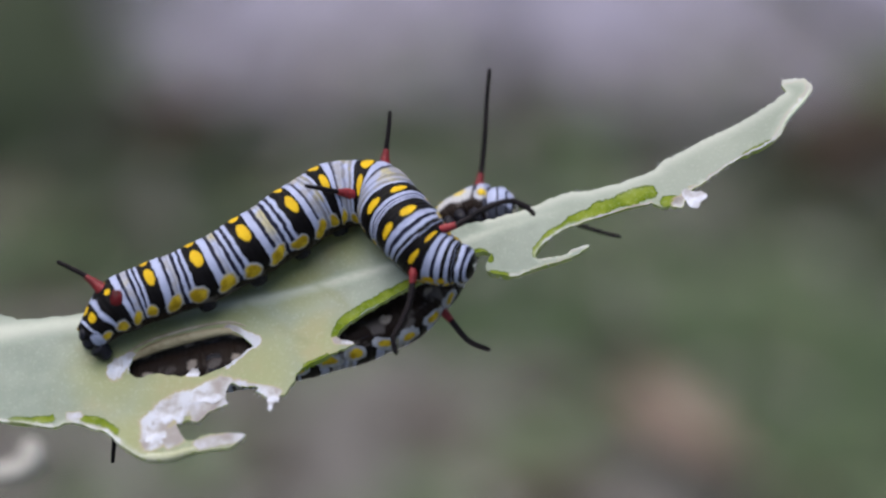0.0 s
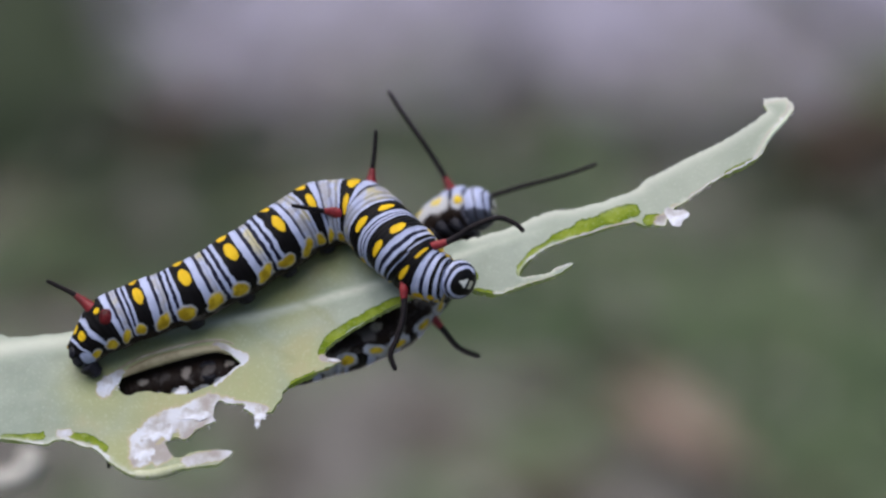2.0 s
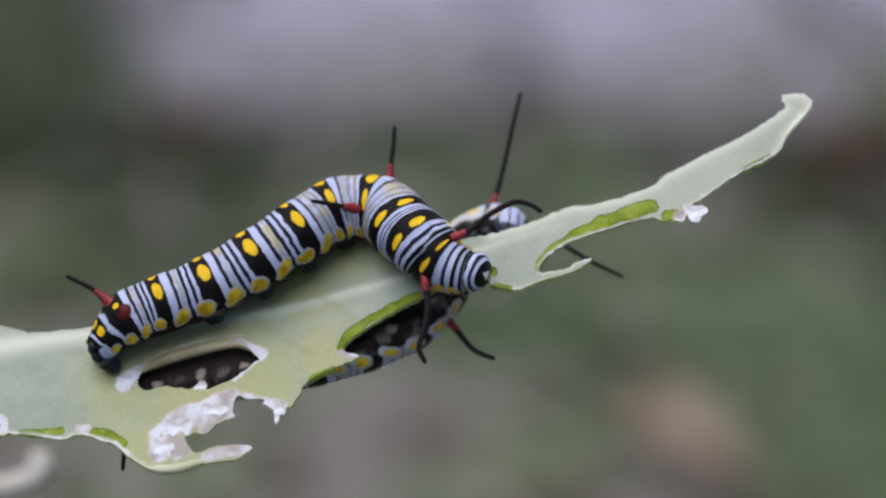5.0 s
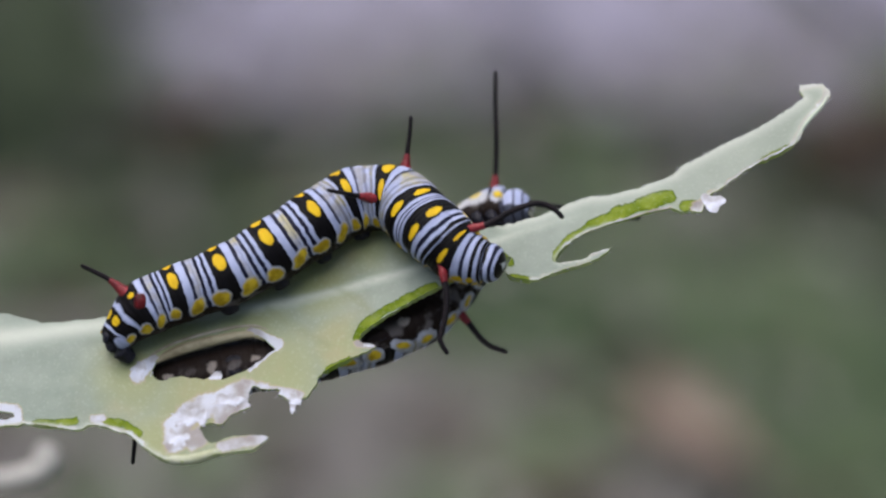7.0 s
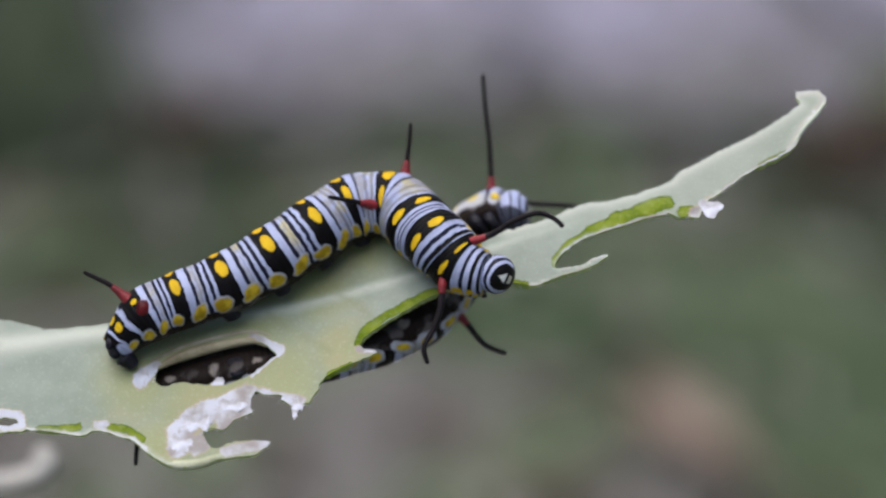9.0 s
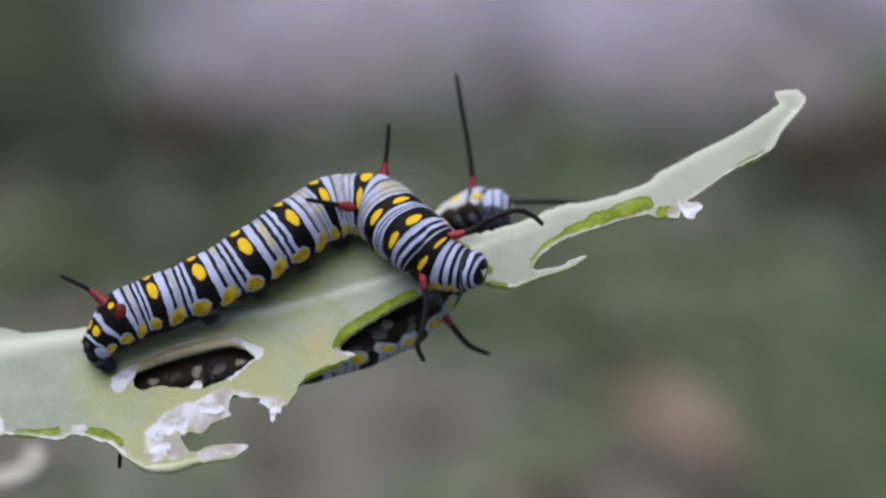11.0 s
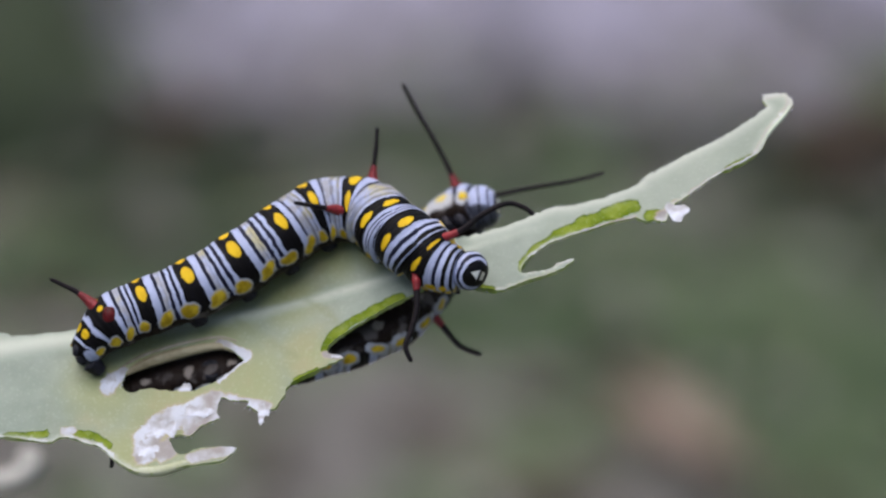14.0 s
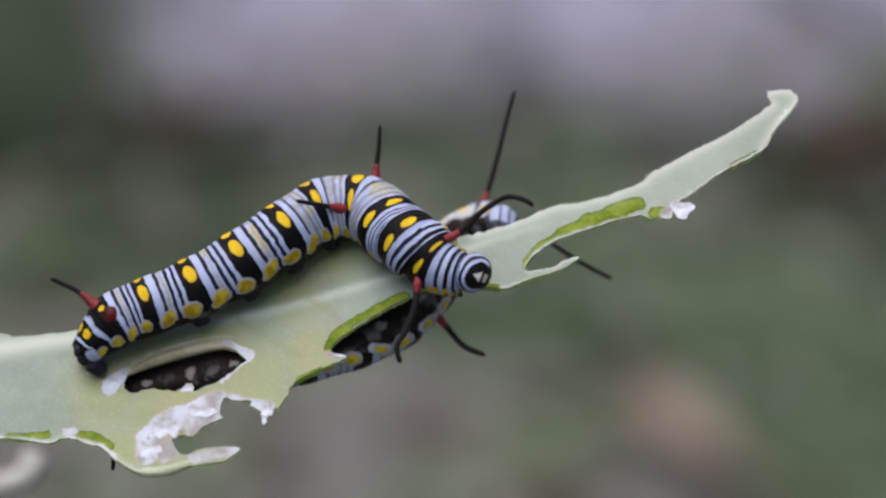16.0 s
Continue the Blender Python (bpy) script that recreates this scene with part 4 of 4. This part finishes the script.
def hanger():
    """The caterpillar that clings to the underside and puts its head up behind the leaf."""
    down = (0.0, 0.68, -0.73)
    body = Body([(-30.16, -0.90, -13.04, 0.80), (-27.50, -0.70, -12.01, 2.24), (-23.73, -0.60, -11.12, 2.39), (-19.95, -0.50, -10.32, 2.44),
        (-16.17, -0.30, -9.73, 2.50), (-12.10, 0.00, -8.85, 2.55), (-7.64, 0.90, -7.59, 2.61), (-3.64, 2.20, -5.77, 2.63), (-0.82, 4.00,
        -2.91, 2.55), (0.72, 5.20, -0.05, 2.52), (1.70, 5.40, 2.16, 2.67), (3.64, 4.80, 3.33, 2.56), (5.72, 4.20, 3.63, 2.20)],
                [down] * 7 + [(0.2, 0.85, -0.5), (0.4, 0.9, -0.2), (0.1, 1.0, 0.0), (0.0, 1.0, 0.1), (0.0, 0.82, 0.5), (0.0, 0.65, 0.75)], PALE_SKIN)
    cat = thing("caterpillar", PLANT, "black, white and yellow caterpillar clinging beneath the leaf", "caterpillar", "caterpillars")
    part("body_segment", body.segment(0.0, 1.5), None, cat)
    for i in range(2, 10):
        part("body_segment", body.segment(i - 0.5, i + 0.5), None, cat)
    for u in (3, 4, 5, 6):
        for a in (2.45, -2.45):
            proleg(cat, body, u, a, 0.55)
    horn(cat, [(-28.45, -1.00, -13.63), (-28.72, -1.20, -15.11), (-28.89, -1.40, -17.08), (-29.02, -1.50, -18.80)], 0.24, 0.8)
    horn(cat, [(-0.10, 2.50, -5.42), (0.91, 2.30, -6.63), (2.33, 2.10, -8.24), (4.24, 1.90, -9.04)], 0.30, 0.9, (0, 0, 0), 0.5)
    o = Vector((0.67, 5.50, 3.34))
    front = part("thorax", body.segment(9.5, 11.35, o, 32, 28), None, cat)
    front.location = o * MM
    near_horn = horn(front, [(3.18, 5.20, 5.29), (3.54, 5.20, 7.50), (3.80, 5.00, 10.31), (3.95, 4.80, 13.38), (4.20, 4.60, 16.43)], 0.25, 0.8, o)
    far_horn = horn(front, [(5.84, 4.80, 4.36), (9.33, 4.80, 3.28), (12.62, 5.00, 2.10), (14.42, 5.10, 1.54), (16.23, 5.20, 1.08)], 0.23, 0.10, o)
    for u, a in ((9.9, 2.5), (10.4, 2.5), (10.9, 2.5), (9.9, -2.5), (10.4, -2.5), (10.9, -2.5)):
        p = body.skin(u, a, 0.9)
        leg(front, [p, p + Vector((0.4, -0.7, -0.6)), p + Vector((1.3, -0.7, -1.5))], o, 1.5)
    t, b, _ = body.axes(11.6)
    h = body.at(11.5)[0]
    head = part("head", head_mesh(body.at(11.72)[0], t, b, 1.98, h, PALE_HEAD), None, front, "white head with thin dark bands")
    head.location = (h - o) * MM
    return cat, front, near_horn + far_horn


cat_one, thorax_one, head_one, horn_a, horn_b, bent_rings = walker()
cat_two, front_two, long_horns = hanger()


# ---- the rest of the plant, behind and beside ----
def stem():
    ob = thing("plant_stem", Matrix.Identity(4), "upright green plant stem that carries the gnawed leaf", "stem")
    foot = PLANT @ (Vector((-62.0, -2.0, -9.5)) * MM)
    top = foot + Vector((0.004, 0.002, 0.02))
    pts = [Vector((foot.x - 0.03, foot.y + 0.02, -0.02)), Vector((foot.x - 0.012, foot.y + 0.01, 0.3)), foot, top]
    part("stalk", sweep([p * 1000 for p in pts], [6.0, 5.0, 3.6, 3.0], 14, 8), STALK, ob)


stem()


def curled_shred():
    """A dried white curl of an older leaf under the gnawed one."""
    c = Vector((-45.83, 46.00, -23.23))
    ob = thing("dried_leaf", PLANT @ Matrix.Translation(c * MM), "dried whitish leaf curl under the gnawed leaf", "leaf")
    pts = [Vector((-14.5, -38, -3)), Vector((-24, -12, -4)), Vector((-14, 0, -2.4)), Vector((-6, 0.5, -2.0)), Vector((-2.0, 0, -1.4)),
        Vector((0.6, 0, -0.3)), Vector((0.8, 0, 1.0)), Vector((-0.4, 0, 1.5))]
    part("curl", sweep(pts, [1.0, 1.0, 1.1, 1.15, 1.25, 1.35, 1.3, 0.9], 14, 6), WITHERED, ob)
    return ob, c


shred, shred_at = curled_shred()

# ---- what moves ----
# seconds; shift in millimetres and turn in degrees of the swaying leaf
SWAY = [
    (0, 0.00, 0.00, 0.00, 0.00, 0.00, 0.00), (0.5, 0.26, 0.08, -0.15, 0.00, 0.01, -0.06), (1, 0.20, 0.41, -0.37, -0.05, 0.04, -0.21),
    (1.5, -1.00, 1.43, -1.00, 0.39, -0.05, -0.44), (2, -1.29, 2.28, -1.31, 0.30, -0.10, -0.40), (2.5, -1.22, 2.52, -1.39, 0.50, -0.13, -0.57),
    (3, -1.09, 3.73, -1.45, 0.81, -0.14, -0.43), (3.5, -1.20, 3.22, -1.70, 1.03, -0.16, -0.85), (4, -1.02, 2.79, -1.39, 0.17, -0.02, -0.60),
    (4.2, -0.60, 3.10, -0.68, 0.43, -0.09, -0.20), (6.3, -0.16, 1.63, -0.43, -0.22, 0.00, 0.05), (6.5, -0.34, 2.01, -0.46, -0.19, -0.03, 0.29),
    (7, 0.82, 1.44, -0.17, -0.37, 0.02, 0.30), (7.5, 1.05, 1.60, -0.17, -0.29, 0.07, 0.59), (8, 1.01, 1.57, -0.23, -0.33, -0.02, 0.49),
    (8.5, 0.63, 1.73, -0.36, -0.29, -0.10, 0.35), (9, 1.01, 2.97, -0.65, -0.43, -0.12, 0.74), (9.5, 0.26, 2.37, -0.87, -0.64, -0.18, 0.23),
    (12, -0.83, 2.67, -0.65, 0.17, -0.40, 0.11), (12.5, -1.52, 3.20, -1.34, -0.10, -0.35, 0.09), (13, -1.70, 2.83, -1.45, -0.41, -0.40, 0.18),
    (13.5, -1.40, 2.66, -1.17, -0.04, -0.45, -0.06), (14, -1.08, 3.02, -1.06, 0.00, -0.40, -0.05), (14.5, -0.84, 3.39, -1.04, -0.23, -0.41, 0.26),
    (15, -0.83, 3.32, -1.18, -0.05, -0.41, -0.04), (15.5, -1.32, 3.16, -1.43, -0.40, -0.44, 0.29), (16, -0.96, 1.76, -0.94, -0.46, -0.60, 0.17),
]
# seconds and degrees: the hanging caterpillar rocks its front while it feeds
ROCK = [
    (0, 0), (0.5, 0), (0.8, 27), (1, 23), (1.2, 27), (1.5, 34), (2, 35), (2.5, 45), (2.8, 51), (3, 36), (3.2, 18), (3.5, 4), (3.8, -1), (4, -1),
    (4.2, -8), (6.3, -10), (6.5, -12), (7, 4), (7.5, 5), (8, 6), (8.5, 8), (9, 8), (9.5, 9), (11.8, 16), (12, 20), (12.5, 37), (13, 29), (13.5, 24),
    (14, 29), (14.5, 14), (15, -6), (15.5, -10), (16, -11),
]
# seconds and how far the walking caterpillar turns its face to the viewer, 0 to 1
NOD = [
    (0, 0.0), (0.5, 0.8), (1, 0.8), (1.5, 1.0), (2, 1.0), (2.5, 0.6), (3, 0.4), (3.2, 0.3), (3.5, 1.0), (4, 1.0), (4.2, 0.9), (6.3, 0.2), (6.5, 0.2),
    (7, 0.1), (7.5, 0.05), (8, 0.1), (8.5, 1.0), (9, 1.0), (9.5, 1.0), (11.8, 0.0), (12, 0.0), (12.5, 1.2), (13, 1.1), (13.5, 1.0), (14, 1.0),
    (14.5, 0.8), (15, 0.7), (15.5, 0.5), (16, 1.1),
]
# seconds and millimetres: how far it reaches out with its front
REACH = [
    (0, -0.2), (1, 0.0), (2, 0.1), (2.8, 0.5), (3.5, 0.3), (4, 0.35), (6.3, 0.3), (7.5, 0.5), (8, 0.4), (9.5, 0.25), (11.8, 0.9), (12, 0.95), (12.5, 0.5),
    (13, 0.8), (13.5, 0.95), (14, 0.95), (15, 1.0), (16, 0.8),
]
# seconds and millimetres: how high it lifts its front
LIFT = [(0, 0.0), (1, 0.1), (2, 0.25), (2.8, 0.5), (4, 0.5), (6.3, 0.45), (7, 0.4), (8, 0.2), (8.5, 0.0), (9, -0.1), (9.5, 0.05), (11.8, 0.55), (14, 0.65), (15.5,
    0.5), (16, 0.3)]
# seconds and degrees: its two front tentacles
RAISE = [(0, 0), (1.5, 2), (4, 4), (6.3, 12), (6.5, 10), (7, -2), (8, -1), (8.5, 0), (9, 2), (12, -3), (12.5, -2), (13.5, 3), (14, 7),
    (14.5, 15), (15, 17), (16, 14)]
# seconds and degrees: how much the far long tentacle of the hanging one droops
DROOP = [(0, 0), (2, 0), (2.5, -3), (3.2, -3), (4, 0), (6.5, 0), (7, -5), (9.5, -5), (11.8, -1), (12, 0), (12.5, 4), (13, 4), (13.5, 0),
    (14, 4), (14.5, 2), (16, 0)]
SWING = [
    (0, 0), (0.5, 7), (1, 3), (1.5, 6), (2, 8), (3, 10), (3.5, 3), (4, 6), (6.3, 16), (7, 15), (7.5, 15), (8, 13), (8.5, 1), (9, 3), (9.5, 8),
    (11.8, 15), (12, 16), (12.5, 1), (13, 7), (14, 10), (14.5, 11), (15, 11), (15.5, 13), (16, 1),
]


def sway(t, x, y, z, a, b, c, k=1.0):
    return pose(k * x * MM, k * y * MM, k * z * MM, k * a, k * b, k * c)


def roll(g):
    """The hanging caterpillar shows more of its back the further it rocks."""
    return float(np.interp(g, [4, 28, 51], [0, 9, 26]))


def rock(g):
    """Shift of its front in millimetres, to the side and up, and the turn of its near tentacle in degrees."""
    return [float(np.interp(g, [-12, 0, 25, 51], v)) for v in ([0.9, 0, -0.35, -1.9], [-0.84, 0, 0.45, 0], [-8.2, 0, 20.5, 37])]


def motions():
    for ob in (leaf, cat_one):
        walk(ob, [(row[0], PLANT @ sway(*row)) for row in SWAY])
    # the one below hangs looser and sways less than the leaf
    walk(cat_two, [(t, PLANT @ sway(t, 0.7 * x, y - 0.8 * z, 0.35 * z, a, b, c)) for t, x, y, z, a, b, c in SWAY])
    at = Matrix.Translation(shred_at * MM)
    walk(shred, [(row[0], PLANT @ sway(*row, 0.45) @ at) for row in SWAY])
    rest = front_two.location.copy()
    walk(front_two, [(t, Matrix.Translation(rest) @ pose(rock(g)[0] * MM, 0, rock(g)[1] * MM, roll(g), -0.32 * g, 0)) for t, g in ROCK])
    for k, ob in enumerate(long_horns):
        place_f = ob.location.copy()
        walk(ob, [(t, Matrix.Translation(place_f) @ pose(0, 0, 0, -roll(g), -rock(g)[2] if k < 2 else -0.88 * min(g, 27) + float(np.interp(t,
            *zip(*DROOP))), 0)) for t, g in ROCK])
    rest_t = thorax_one.location.copy()
    reach = [float(np.interp(t, *zip(*REACH))) for t, n in NOD]
    lift = [float(np.interp(t, *zip(*LIFT))) for t, n in NOD]
    walk(thorax_one, [(t, Matrix.Translation(rest_t) @ pose((0.35 * n + r) * MM, 0, z * MM, 0, 2 * n, -4 * n)) for (t, n), r, z in zip(NOD,
        reach, lift)])
    for share, ring in zip((0.3, 0.62), bent_rings):
        walk(ring, [(t, pose(share * (0.35 * n + r) * MM, 0, share * z * MM)) for (t, n), r, z in zip(NOD, reach, lift)])
    rest_h = head_one.location.copy()
    walk(head_one, [(t, Matrix.Translation(rest_h) @ pose(0.75 * n * MM, 0, 0.15 * n * MM, 0, 2 * n, -40 * n)) for t, n in NOD])
    for ob in horn_a:
        place = ob.location.copy()
        walk(ob, [(t, Matrix.Translation(place) @ pose(0, 0, 0, 0, -g, 0)) for t, g in RAISE])
    for ob in horn_b:
        rest_b = ob.location.copy()
        walk(ob, [(t, Matrix.Translation(rest_b) @ pose(0, 0, 0, 0, -g, 0)) for t, g in SWING])


motions()
